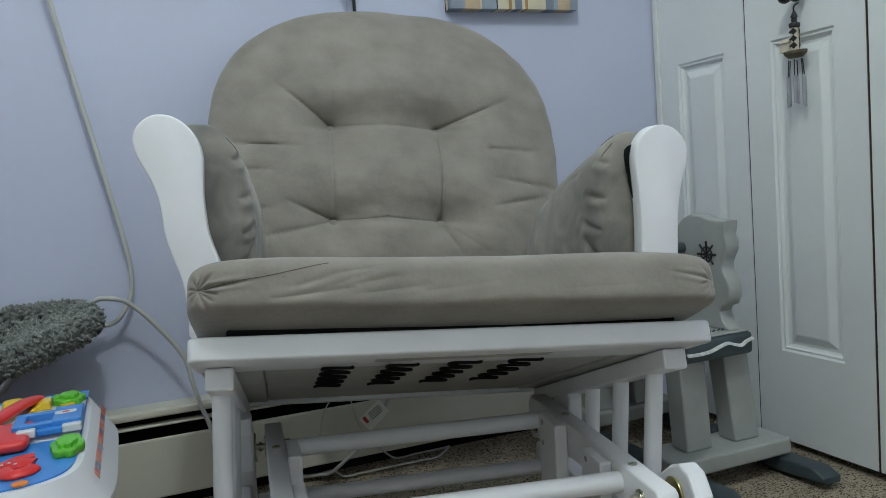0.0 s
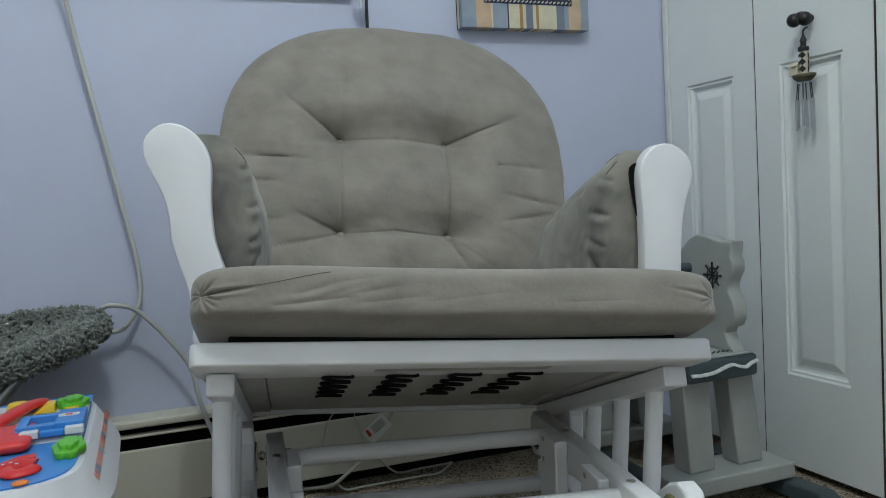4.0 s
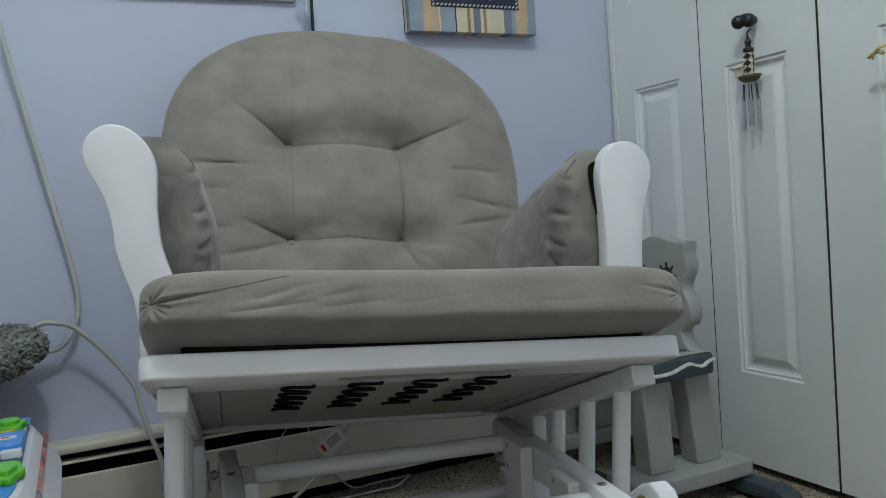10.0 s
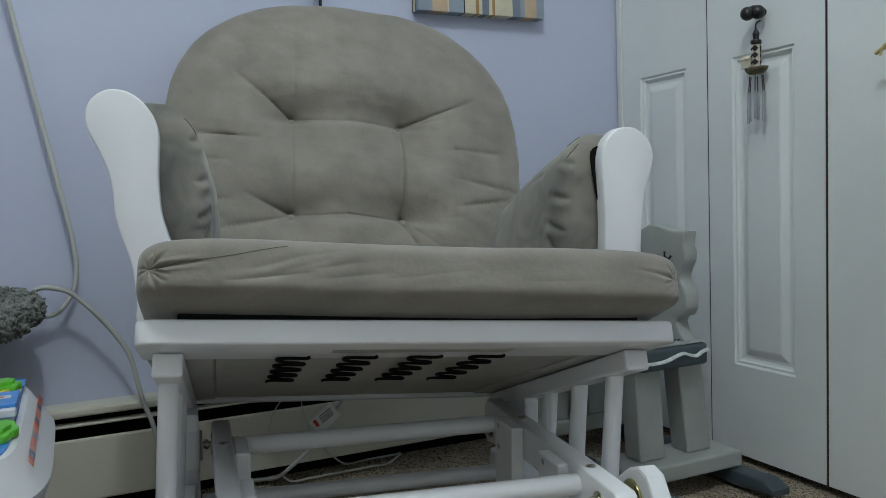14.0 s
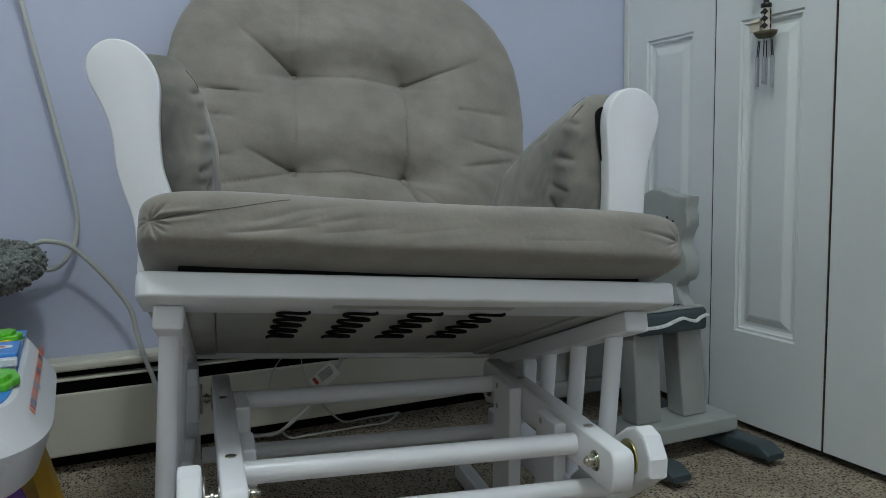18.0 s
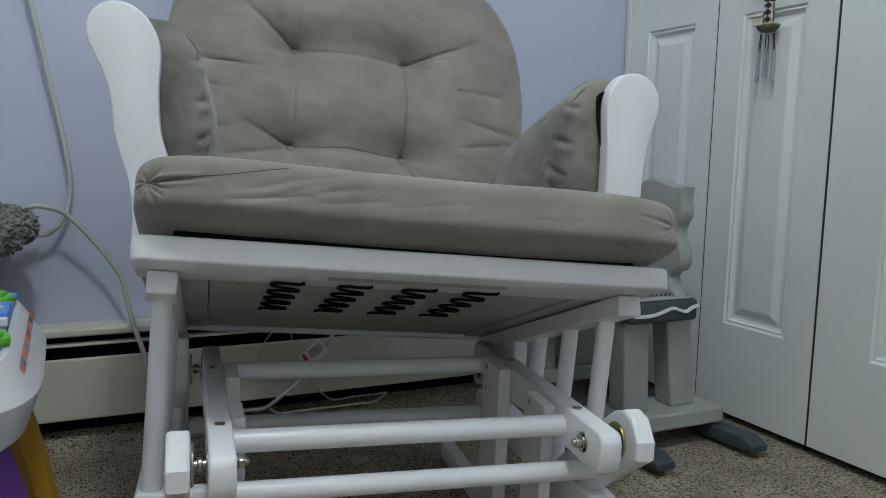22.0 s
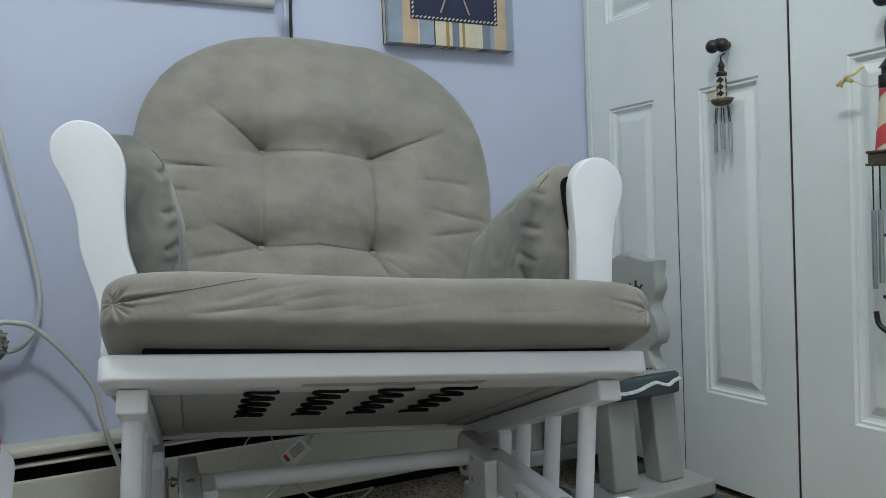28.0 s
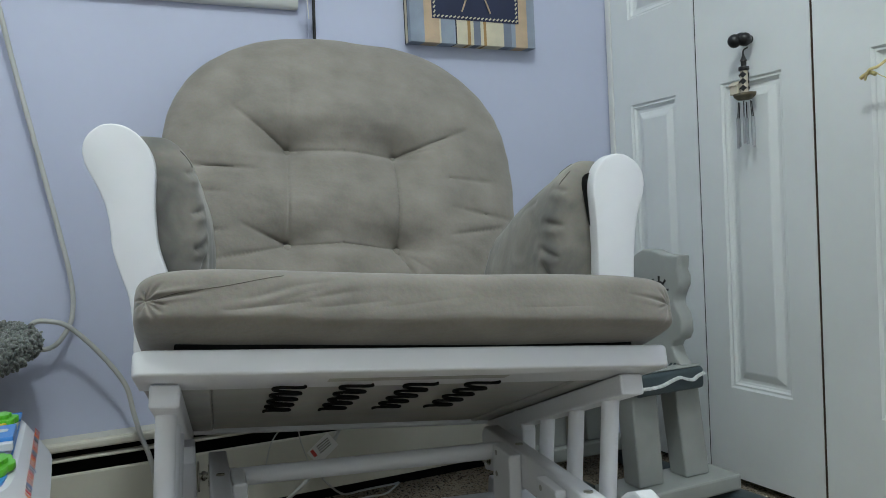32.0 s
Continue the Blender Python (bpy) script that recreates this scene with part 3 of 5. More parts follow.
def seat_shape(p, q):
    # fullness, a corner pulled in at each pinch, slanting folds on the front
    x, y = p.x, p.y
    z = p.z * (1.0 + 0.05 * math.cos(p.x * 5))
    if q.y < -0.5:
        for sx in (-1, 1):
            dx, dz = (x - sx * 0.288) * -sx, z - 0.001
            d = math.hypot(dx, dz)
            if d < 0.09:
                pinch = 0.004 * math.exp(-((d / 0.005) ** 2))
                ridge = 0.0
                for deg, far, deep in PLEATS:
                    e = (far * math.cos(radians(deg)), far * math.sin(radians(deg)))
                    w, t = crease((dx, dz), (0.0, 0.0), e)
                    pinch = max(pinch, deep * (1 - t) * math.exp(-((w / 0.0018) ** 2)))
                    ridge = max(ridge, deep * (1 - t) * math.exp(-(((w - 0.0050) / 0.0026) ** 2)) * min(1.0, d / 0.008))
                near = (0.5 if sx > 0 else 1.0) * (pinch - 0.4 * ridge * (pinch < 0.0008))
                y += near
        for x0, z0, x1, z1, deep in FOLDS:
            d, t = crease((x, z), (x0, z0), (x1, z1))
            y += 0.42 * deep * math.exp(-d / 0.003) * math.sin(math.pi * min(1.0, max(0.0, t * 0.9 + 0.08))) - 0.12 * deep * math.exp(-((d - 0.007) / 0.005) ** 2)
        y += 0.004 * noise.noise(Vector((x * 5, z * 9, 2.0))) + 0.0007 * noise.noise(Vector((x * 22, z * 60, 4.0)))
    front = max(0.0, min(1.0, (-q.y - 0.72) / 0.28))
    low = max(0.0, -q.z) ** 7.0
    x *= 1 - 0.09 * front * low
    y += 0.046 * front * low
    z += 0.0105 * front * max(0.0, -q.z) ** 2
    z += 0.0040 * noise.noise(Vector((x * 6, y * 6, 3.0 + q.z)))
    return Vector((x, y, max(z, -0.0385 + 0.002 * noise.noise(Vector((x * 9, y * 9, 1.0))))))


cush_m = CHAIR @ SEAT @ Matrix.Translation((0, 0.251, 0.0455))
seat_cushion = empty("seat_cushion", cush_m, "thick taupe microsuede seat cushion with pinched corners", "cushion")
part("cover", pillow(0.303, 0.292, 0.0440, 150, 5.2, seat_shape, 16, 1.6), M_SUEDE, seat_cushion, smooth=80)
# added black slab: paints the shadow gap between cushion and seat board
part("underside_pad", box(-0.262, 0.258, -0.238, 0.27, -0.0412, -0.033, 0.002, 2), M_DARK, seat_cushion, "black slab standing for the shadow under the cushion")
seam = [on_pillow(((-0.288 + 0.0082 * k) / 0.303, -1.0, 0.02 + 0.034 * k + 0.02 * math.sin(k * 0.5)), 0.303, 0.292, 0.044, 5.2, seat_shape, 16) + Vector((0, -0.0002, 0)) for k in range(17)]
part("seam", tube(seam, 0.00042, 5), M_SEAM, seat_cushion, "fine dark seam along the front", 60)

# back cushion, tufted with four buttons
WIDTHS = ((0.45, 0.235), (0.50, 0.268), (0.56, 0.292), (0.626, 0.309), (0.69, 0.318), (0.75, 0.318), (0.80, 0.311), (0.84, 0.298), (0.88, 0.277), (0.915, 0.246), (0.945, 0.205), (0.968, 0.155), (0.982, 0.10), (0.990, 0.0))
BUTTONS = ((-0.104, 0.740), (0.100, 0.737), (-0.106, 0.563), (0.092, 0.560))
CREASES = (
    (BUTTONS[0], (0.0, 0.745), 0.0125, 0.007), ((0.0, 0.745), BUTTONS[1], 0.0125, 0.007),
    (BUTTONS[2], (-0.01, 0.571), 0.010, 0.006), ((-0.01, 0.571), BUTTONS[3], 0.011, 0.006),
    (BUTTONS[0], BUTTONS[2], 0.009, 0.007), (BUTTONS[1], BUTTONS[3], 0.012, 0.006),
    (BUTTONS[0], (-0.205, 0.82), 0.022, 0.015), (BUTTONS[1], (0.245, 0.80), 0.020, 0.013), (BUTTONS[1], (0.20, 0.765), 0.016, 0.007),
    ((-0.30, 0.706), (-0.150, 0.700), 0.012, 0.010), (BUTTONS[2], (-0.185, 0.60), 0.022, 0.012), (BUTTONS[2], (-0.25, 0.535), 0.012, 0.008), ((-0.30, 0.66), (-0.20, 0.655), 0.006, 0.006), ((-0.28, 0.585), (-0.20, 0.590), 0.007, 0.006),
    (BUTTONS[3], (0.125, 0.500), 0.018, 0.010), (BUTTONS[3], (0.17, 0.508), 0.006, 0.010), ((0.325, 0.622), (0.19, 0.645), 0.009, 0.011), ((0.30, 0.606), (0.18, 0.59), 0.008, 0.010), ((0.20, 0.70), (0.31, 0.695), 0.006, 0.007),
    (BUTTONS[0], (-0.098, 0.97), 0.007, 0.028), (BUTTONS[1], (0.098, 0.965), 0.007, 0.028), (BUTTONS[3], (0.21, 0.575), 0.005, 0.014),
)


def half_width(z):
    for (z0, w0), (z1, w1) in zip(WIDTHS, WIDTHS[1:]):
        if z0 <= z <= z1:
            return w0 + (w1 - w0) * (z - z0) / (z1 - z0)
    return 0.0


def back_edge(a):
    """How far the outline lies from the middle in the direction a."""
    lo, hi = 0.0, 0.6
    for _ in range(26):
        r = (lo + hi) / 2
        x, z = r * math.cos(a), 0.70 + r * math.sin(a)
        inside = 0.45 < z < 0.99 and abs(x) < half_width(z)
        lo, hi = (r, hi) if inside else (lo, r)
    return lo


def recline(z):
    return 0.553 + 0.545 * (z - 0.50) - 0.14 * max(0.0, z - 0.72) ** 1.2


def back_front(x, z, r):
    h = max(0.0, 1 - r ** 3.2) ** 0.55
    y = recline(z) + 0.034 - 0.070 * h
    dip = 0.0
    for a, b, deep, wide in CREASES:
        d, t = crease((x, z), a, b)
        fade = 1 - 0.8 * t if a in BUTTONS and b not in BUTTONS and b[1] not in (0.745, 0.571) else 1.0
        if a not in BUTTONS and b not in BUTTONS:
            fade = min(1.0, 2.5 * (1 - t))
        sharp = 0.60 * math.exp(-d / (wide * 0.40)) + 0.44 * math.exp(-((d / (wide * 2.2)) ** 2))
        dip += (1.35 * deep * fade * sharp) ** 3
    for zr, deep in ((0.738, 0.020), (0.562, 0.0155)):
        side = math.exp(-((max(0.0, abs(x) - 0.10) / 0.055) ** 2))
        zr += 0.007 * max(0.0, 1 - (x / 0.10) ** 2)
        below = 0.048 if z > zr else 0.011
        dip += (deep * side * math.exp(-(((z - zr) / below) ** 2))) ** 3
    for xc in (-0.104, 0.097):
        dip += (0.010 * math.exp(-(((x - xc) / 0.030) ** 2)) * math.exp(-(((z - 0.66) / 0.16) ** 2))) ** 3
    near = min(math.hypot(x - bx, z - bz) for bx, bz in BUTTONS)
    dip = dip ** (1 / 3) + 0.022 * math.exp(-((near / 0.042) ** 2)) + 0.014 * math.exp(-near / 0.009)
    y += dip * min(1.0, h * 1.4)
    y -= h * (0.016 * math.exp(-(((z - 0.815) / 0.050) ** 2)) + 0.009 * math.exp(-(((z - 0.645) / 0.045) ** 2))) * math.exp(-((x / 0.22) ** 4))
    y += 0.0035 * r ** 5 * noise.noise(Vector((x * 26, z * 34, 3.0)))
    y += 0.003 * noise.noise(Vector((x * 14, z * 14, 1.0))) + 0.0012 * noise.noise(Vector((x * 40, z * 55, 5.0)))
    return y


def back_cushion_mesh(na=440, nr=170):
    bm = bmesh.new()
    edges = [back_edge(2 * math.pi * k / na) * (1 + 0.012 * noise.noise(Vector((3 * math.cos(2 * math.pi * k / na), 3 * math.sin(2 * math.pi * k / na), 7.0)))) for k in range(na)]
    sm = [sum(edges[(k + j) % na] for j in range(-2, 3)) / 5 for k in range(na)]
    faces = {}
    for side in (0, 1):
        mid = bm.verts.new((0, back_front(0, 0.70, 0) if side == 0 else recline(0.70) + 0.058, 0.70))
        rows = []
        for i in range(1, nr + 1):
            if side == 1 and i == nr:
                rows.append(faces["rim"])
                continue
            r = (i / nr) ** 0.9
            row = []
            for k in range(na):
                a = 2 * math.pi * k / na
                x, z = r * sm[k] * math.cos(a) * (1.094 if math.cos(a) > 0 else 1.045), 0.70 + r * sm[k] * math.sin(a)
                y = back_front(x, z, r) if side == 0 else recline(z) + 0.034 + 0.024 * max(0.0, 1 - r ** 4) ** 0.5
                row.append(bm.verts.new((x, y, z)))
            rows.append(row)
        if side == 0:
            faces["rim"] = rows[-1]
        for k in range(na):
            bm.faces.new((mid, rows[0][k], rows[0][(k + 1) % na]))
            for p, q in zip(rows, rows[1:]):
                bm.faces.new((p[k], q[k], q[(k + 1) % na], p[(k + 1) % na]))
    bmesh.ops.recalc_face_normals(bm, faces=bm.faces)
    return bm


back_cushion = empty("back_cushion", CHAIR @ LEAN, "tufted taupe microsuede back cushion with covered buttons", "cushion")
part("cover", back_cushion_mesh(), M_SUEDE, back_cushion, smooth=80)
for bx, bz in BUTTONS:
    bt = bmesh.new()
    bmesh.ops.create_uvsphere(bt, u_segments=16, v_segments=10, radius=0.0092)
    bt.transform(Matrix.Translation((bx, back_front(bx, bz, 0.2) - 0.0150, bz - 0.006)) @ pose(0, 0, 0, -28, 0, 0) @ Matrix.Diagonal((1, 0.6, 1, 1)))
    part("button", bt, M_SUEDE, back_cushion, "cloth covered button", 80)


def arm_shape(sx):
    """A cushion hung over the arm: its top rolls outwards and falls towards the back, its ends are gathered."""
    def shape(p, q):
        v = 0.378 + 0.150 * q.y
        top = 0.718 - 0.43 * max(0.0, v - 0.245) - 0.20 * max(0.0, v - 0.47)
        z = 0.470 + (top - 0.470) * (q.z + 1) / 2
        inner = 0.233 + 0.052 * math.exp(-(top - z) / 0.045) - (0.014 if sx > 0 else 0.004) * (v - 0.23) / 0.30
        half = 0.043
        u = inner + half + q.x * sx * half
        if q.x * sx < 0.3:
            mid = (1 - q.y * q.y) * (1 - q.z * q.z)
            u -= 0.010 * mid
            f = 0.0042 * noise.noise(Vector((v * 9, z * 10, 3 + sx))) + 0.0016 * noise.noise(Vector((v * 26, z * 20, 5 + sx)))
            # gathers run in from the front and the back seam
            for end, reach in ((q.y + 1, 0.14), (1 - q.y, 0.12)):
                f += math.exp(-end / reach) * 0.0030 * math.sin(z * 210 + 3.0 * noise.noise(Vector((z * 26, v * 10, 2.0 * sx)))) * max(0.0, noise.noise(Vector((z * 14, sx, 1.0))) + 0.45)
            for v0, z0, v1, z1, deep in ((0.234, 0.560, 0.258, 0.570, 0.006), (0.232, 0.605, 0.254, 0.610, 0.005), (0.234, 0.520, 0.252, 0.545, 0.008), (0.234, 0.655, 0.254, 0.66, 0.005), (0.30, 0.640, 0.335, 0.628, 0.0015), (0.515, 0.560, 0.475, 0.575, 0.006)):
                d, t = crease((v, z), (v0, z0), (v1, z1))
                f += deep * (1 - 0.7 * t) * (math.exp(-d / 0.0035) - 0.5 * math.exp(-(((d - 0.009) / 0.006) ** 2)))
            u += f
        z += 0.003 * noise.noise(Vector((v * 16, u * 16, 8.0 + sx))) * max(0.0, q.z)
        v += 0.003 * noise.noise(Vector((u * 20, z * 22, 9.0 + sx)))
        return Vector((sx * (u - 0.26), v - 0.374, z - 0.58))
    return shape


for sx in (-1, 1):
    am = CHAIR @ LEAN @ Matrix.Translation((sx * 0.26, 0.374, 0.580))
    ac = empty("arm_cushion", am, "worn taupe microsuede arm cushion drooping over the rest", "cushion", "arm cushions")
    part("cover", pillow(1, 1, 1, 84, 5.0, arm_shape(sx)), M_SUEDE2, ac, smooth=80)
    # seams: one over the roll near the front, one round the front face
    over = [on_pillow((-sx * math.cos(a) * 1.006, -0.55 - 0.03 * k, math.sin(a) * 1.006), 1, 1, 1, 5.0, arm_shape(sx)) for k, a in enumerate([0.78 + 0.03 * j for j in range(5)])]
    part("seam", tube(over, 0.0011, 6), M_SEAM, ac, "dark stitched seam over the roll", 60)
    front = [on_pillow((-sx * math.cos(a) * 1.004, -0.93, math.sin(a) * 1.004), 1, 1, 1, 5.0, arm_shape(sx)) for a in [0.62 + 0.05 * k for k in range(5)]]
    part("seam", tube(front, 0.0010, 6), M_SEAM, ac, "dark stitched seam at the front", 60)
    if sx > 0:
        strap = flowing([(0.020, 0.094), (0.040, 0.100), (0.050, 0.06), (0.050, 0.030), (0.045, 0.006), (0.036, 0.020), (0.026, 0.055)])
        part("tie_strap", fixed(plate(strap, 0.003, 0.0, Matrix.Translation((0, -0.157, 0)))), M_DARK, ac, "black tie strap", 60)

# ---- window ----
M_GLASS = bpy.data.materials.new("window_glass")
M_GLASS.use_nodes = True
_b = M_GLASS.node_tree.nodes["Principled BSDF"]
_b.inputs["Transmission Weight"].default_value, _b.inputs["Roughness"].default_value, _b.inputs["IOR"].default_value = 1.0, 0.0, 1.45
win = empty("window_1", pose(-1.46, 0, 1.15), "white framed window with a deep painted sill", "window", kind="structure")


def wpart(name, b, mat, label=""):
    b.transform(Matrix.Translation((1.46, 0, -1.15)))
    return part(name, b, mat, win, label, 50)


def moulded(prof, x0, x1):
    """A moulding: a profile in y and z drawn along x."""
    return fixed(plate(prof, x1 - x0, 0.0, Matrix(((0, 1, 0, x0), (1, 0, 0, 0), (0, 0, 1, 0), (0, 0, 0, 1)))))


wpart("window_sill", moulded([(0.12, 1.150), (-0.060, 1.150), (-0.067, 1.147), (-0.070, 1.140), (-0.067, 1.133), (-0.060, 1.130), (-0.048, 1.128), (-0.046, 1.122), (0.0, 1.120), (0.12, 1.120)], -2.12, -0.782), M_TRIM)
wpart("apron", moulded([(-0.002, 1.119), (-0.038, 1.119), (-0.034, 1.108), (-0.026, 1.098), (-0.021, 1.080), (-0.019, 1.070), (-0.012, 1.066), (-0.002, 1.066)], -2.09, -0.812), M_TRIM)
wpart("window_frame", join(box(WIN[0], WIN[0] + 0.05, 0.03, 0.10, 1.151, WIN[3], 0.004), box(WIN[1] - 0.05, WIN[1], 0.03, 0.10, 1.151, WIN[3], 0.004), box(WIN[0] + 0.05, WIN[1] - 0.05, 0.03, 0.10, WIN[3] - 0.05, WIN[3], 0.004), box(WIN[0] + 0.05, WIN[1] - 0.05, 0.03, 0.10, 1.151, 1.185, 0.004)), M_TRIM)
wpart("casing", join(box(WIN[1], WIN[1] + 0.075, -0.016, -0.001, 1.151, WIN[3] + 0.07, 0.004), box(WIN[0] - 0.075, WIN[0], -0.016, -0.001, 1.151, WIN[3] + 0.07, 0.004), box(WIN[0], WIN[1], -0.016, -0.001, WIN[3], WIN[3] + 0.07, 0.004)), M_TRIM)
pane = wpart("pane", box(WIN[0] + 0.05, WIN[1] - 0.05, 0.06, 0.064, 1.185, WIN[3] - 0.05), M_GLASS)
pane.visible_shadow = False
# a drawn-down white shade that ends a little above the sill
wpart("roller_shade", box(WIN[0] + 0.01, WIN[1] - 0.01, 0.012, 0.015, 1.30, WIN[3] - 0.01), M_TRIM, "white window shade pulled low")
wpart("shade_rail", box(WIN[0] + 0.01, WIN[1] - 0.01, 0.006, 0.022, 1.288, 1.300, 0.003), M_TRIM)

M_PLASTIC = bpy.data.materials.new("clear_plastic")
M_PLASTIC.use_nodes = True
_b = M_PLASTIC.node_tree.nodes["Principled BSDF"]
_b.inputs["Base Color"].default_value = (0.75, 0.8, 0.8, 1)
_b.inputs["Transmission Weight"].default_value, _b.inputs["Roughness"].default_value = 0.75, 0.18
bag = tagged(part("plastic_bag", pillow(0.18, 0.022, 0.035, 14, 3.0, lambda p, q: Vector((p.x + 0.01 * noise.noise(p * 30), p.y, p.z * (1 + 0.5 * noise.noise(Vector((p.x * 14, 0, 2)))) + 0.004 * noise.noise(p * 60)))), M_PLASTIC, smooth=70), "crumpled clear plastic bag lying on the window sill", "bag")
bag.matrix_world = pose(-1.20, -0.02, 1.187)
M_CERAMIC = material("white_ceramic", (0.8, 0.8, 0.78), 0.25, vary=0.05)
pot = tagged(part("white_pot", fixed(join(rod((0, 0, 0), (0, 0, 0.08), 0.030, 0.036, 24, 0.002))), M_CERAMIC, smooth=40), "small white pot on the window sill", "pot")
pot.matrix_world = pose(-0.93, -0.025, 1.1505)

# paper tag on a thread at the sill's end
M_PAPER = material("white_card", (0.80, 0.79, 0.76), 0.7, vary=0.05)
M_RED = material("red_print", (0.5, 0.05, 0.04), 0.6, vary=0.1)
tagob = empty("paper_tag", pose(-0.815, -0.073, 1.09), "small white paper tag hanging by a thread from the sill", "tag")
part("thread", tube([(-0.004, 0.0, 0.060), (-0.004, -0.002, 0.045), (-0.010, -0.003, 0.020), (0.004, -0.003, 0.012), (0.006, -0.003, -0.02), (0.008, -0.003, -0.060)], 0.0011, 5), M_PAPER, tagob, smooth=60)
part("card", fixed(plate([(-0.014, 0.012), (0.004, 0.016), (0.030, 0.004), (0.018, -0.014), (0.002, -0.022), (-0.008, -0.002)], 0.0008, 0, pose(0, -0.004, 0))), M_PAPER, tagob)
part("print", join(tube([(0.006 + 0.006 * math.cos(a), -0.0048, -0.004 + 0.006 * math.sin(a)) for a in [k * 0.7 for k in range(9)]], 0.0009, 4, True), box(0.003, 0.009, -0.0052, -0.0042, -0.014, -0.010)), M_RED, tagob, "red and black printed mark")

# black cable down the wall behind the chair
M_CABLE = material("black_cable", (0.015, 0.015, 0.017), 0.5, vary=0.2)
cable = tagged(part("black_cable", tube([(-0.768, -0.006, 1.30), (-0.770, -0.006, 1.19), (-0.773, -0.006, 1.12), (-0.776, -0.006, 1.01), (-0.778, -0.006, 0.85), (-0.776, -0.006, 0.60), (-0.78, -0.006, 0.25)], 0.0035, 8), M_CABLE, smooth=60), "thin black cable running down the wall", "cable")
tape = tagged(part("wall_conduit", box(-0.790, -0.786, -0.004, -0.0005, 0.24, 1.12, 0.001, 1), M_WALL), "thin painted cable strip on the wall", "trim", kind="structure")

# grey white power cord, over the sill, down the wall, looped
M_CORD = material("grey_white_cord", (0.54, 0.545, 0.53), 0.45, vary=0.08)
cord = tagged(part("power_cord", tube([(-1.425, -0.10, 1.30), (-1.407, -0.078, 1.21), (-1.385, -0.074, 1.13), (-1.375, -0.045, 1.07), (-1.348, -0.028, 0.91), (-1.303, -0.024, 0.67), (-1.279, -0.022, 0.53), (-1.279, -0.024, 0.465), (-1.292, -0.028, 0.43), (-1.315, -0.034, 0.405), (-1.345, -0.045, 0.405), (-1.36, -0.06, 0.43), (-1.342, -0.075, 0.456), (-1.315, -0.075, 0.455), (-1.286, -0.065, 0.441), (-1.240, -0.06, 0.390), (-1.198, -0.06, 0.325), (-1.186, -0.062, 0.270), (-1.176, -0.066, 0.225), (-1.160, -0.072, 0.170), (-1.150, -0.075, 0.08), (-1.12, -0.075, 0.012), (-1.0, -0.08, 0.008)], 0.0046, 10), M_CORD, smooth=60), "pale grey power cord looped against the wall", "cord")

# framed striped canvas with a ship's wheel
PX0, PX1, PZ0, PZ1, PT = -0.562, -0.236, 1.008, 1.335, 0.034
pic = empty("wall_picture", pose((PX0 + PX1) / 2, 0, (PZ0 + PZ1) / 2), "striped nautical canvas with a dark blue ship's wheel panel", "picture")
PW, PH = (PX1 - PX0) / 2, (PZ1 - PZ0) / 2
M_ST = {k: material("canvas_" + k, c, 0.75, vary=0.14, scale=25, fine=300, bump=0.4, bump_scale=700) for k, c in dict(blue=(0.30, 0.35, 0.44), cream=(0.68, 0.62, 0.47), tan=(0.58, 0.43, 0.29), black=(0.02, 0.02, 0.03), ochre=(0.40, 0.24, 0.09), navy=(0.022, 0.03, 0.075), slate=(0.20, 0.23, 0.30)).items()}
part("canvas_core", box(-PW + 0.001, PW - 0.001, -PT + 0.0015, -0.0015, -PH + 0.001, PH - 0.001), M_ST["slate"], pic)
stripes = (("blue", 0, 0.055), ("blue", 0.055, 0.105), ("tan", 0.105, 0.22), ("cream", 0.22, 0.232), ("blue", 0.232, 0.345), ("black", 0.345, 0.355), ("cream", 0.355, 0.44), ("ochre", 0.44, 0.465), ("cream", 0.465, 0.49), ("slate", 0.49, 0.545), ("cream", 0.545, 0.57), ("ochre", 0.57, 0.592), ("cream", 0.592, 0.735), ("slate", 0.735, 0.80), ("blue", 0.80, 0.835), ("tan", 0.835, 0.935), ("blue", 0.935, 1.0))
for k, a, b in stripes:
    part("stripe", box(-PW + 2 * PW * a, -PW + 2 * PW * b, -PT, -0.001, -PH, PH), M_ST[k], pic)
for k, y0, y1 in (("cream", 0.006, 0.018), ("black", 0.0185, 0.0205), ("blue", 0.021, 0.033), ("black", 0.001, 0.004)):
    part("edge_stripe", box(-PW - 0.0008, -PW + 0.0002, -PT + 0.034 - y1, -PT + 0.034 - y0, -PH, PH), M_ST[k], pic)
NX0, NX1, NZ0 = -0.508 + (-PX0 - PX1) / 2, -0.281 + (-PX0 - PX1) / 2, 1.063 - (PZ0 + PZ1) / 2
NC = (NX0 + NX1) / 2
NZ1 = NZ0 + 0.227
part("navy_panel", box(NX0, NX1, -PT - 0.0012, -PT - 0.0002, NZ0, NZ1), M_ST["navy"], pic, "dark navy square panel")
ropes = []
for k in range(22):
    f = (k + 0.5) / 22
    for x, z, a in ((NX0 + (NX1 - NX0) * f, NZ0 + 0.006, 35), (NX0 + (NX1 - NX0) * f, NZ1 - 0.006, 35), (NX0 + 0.006, NZ0 + 0.227 * f, 55), (NX1 - 0.006, NZ0 + 0.227 * f, 55)):
        ropes.append(box(-0.0036, 0.0036, -0.0006, 0.0006, -0.0016, 0.0016, 0, 1, Matrix.Translation((x, -PT - 0.0016, z)) @ pose(0, 0, 0, 0, -a, 0)))
part("rope_border", join(*ropes), M_ST["cream"], pic, "cream rope border")
WC = (NC, -PT - 0.0022, (NZ0 + NZ1) / 2 - 0.004)
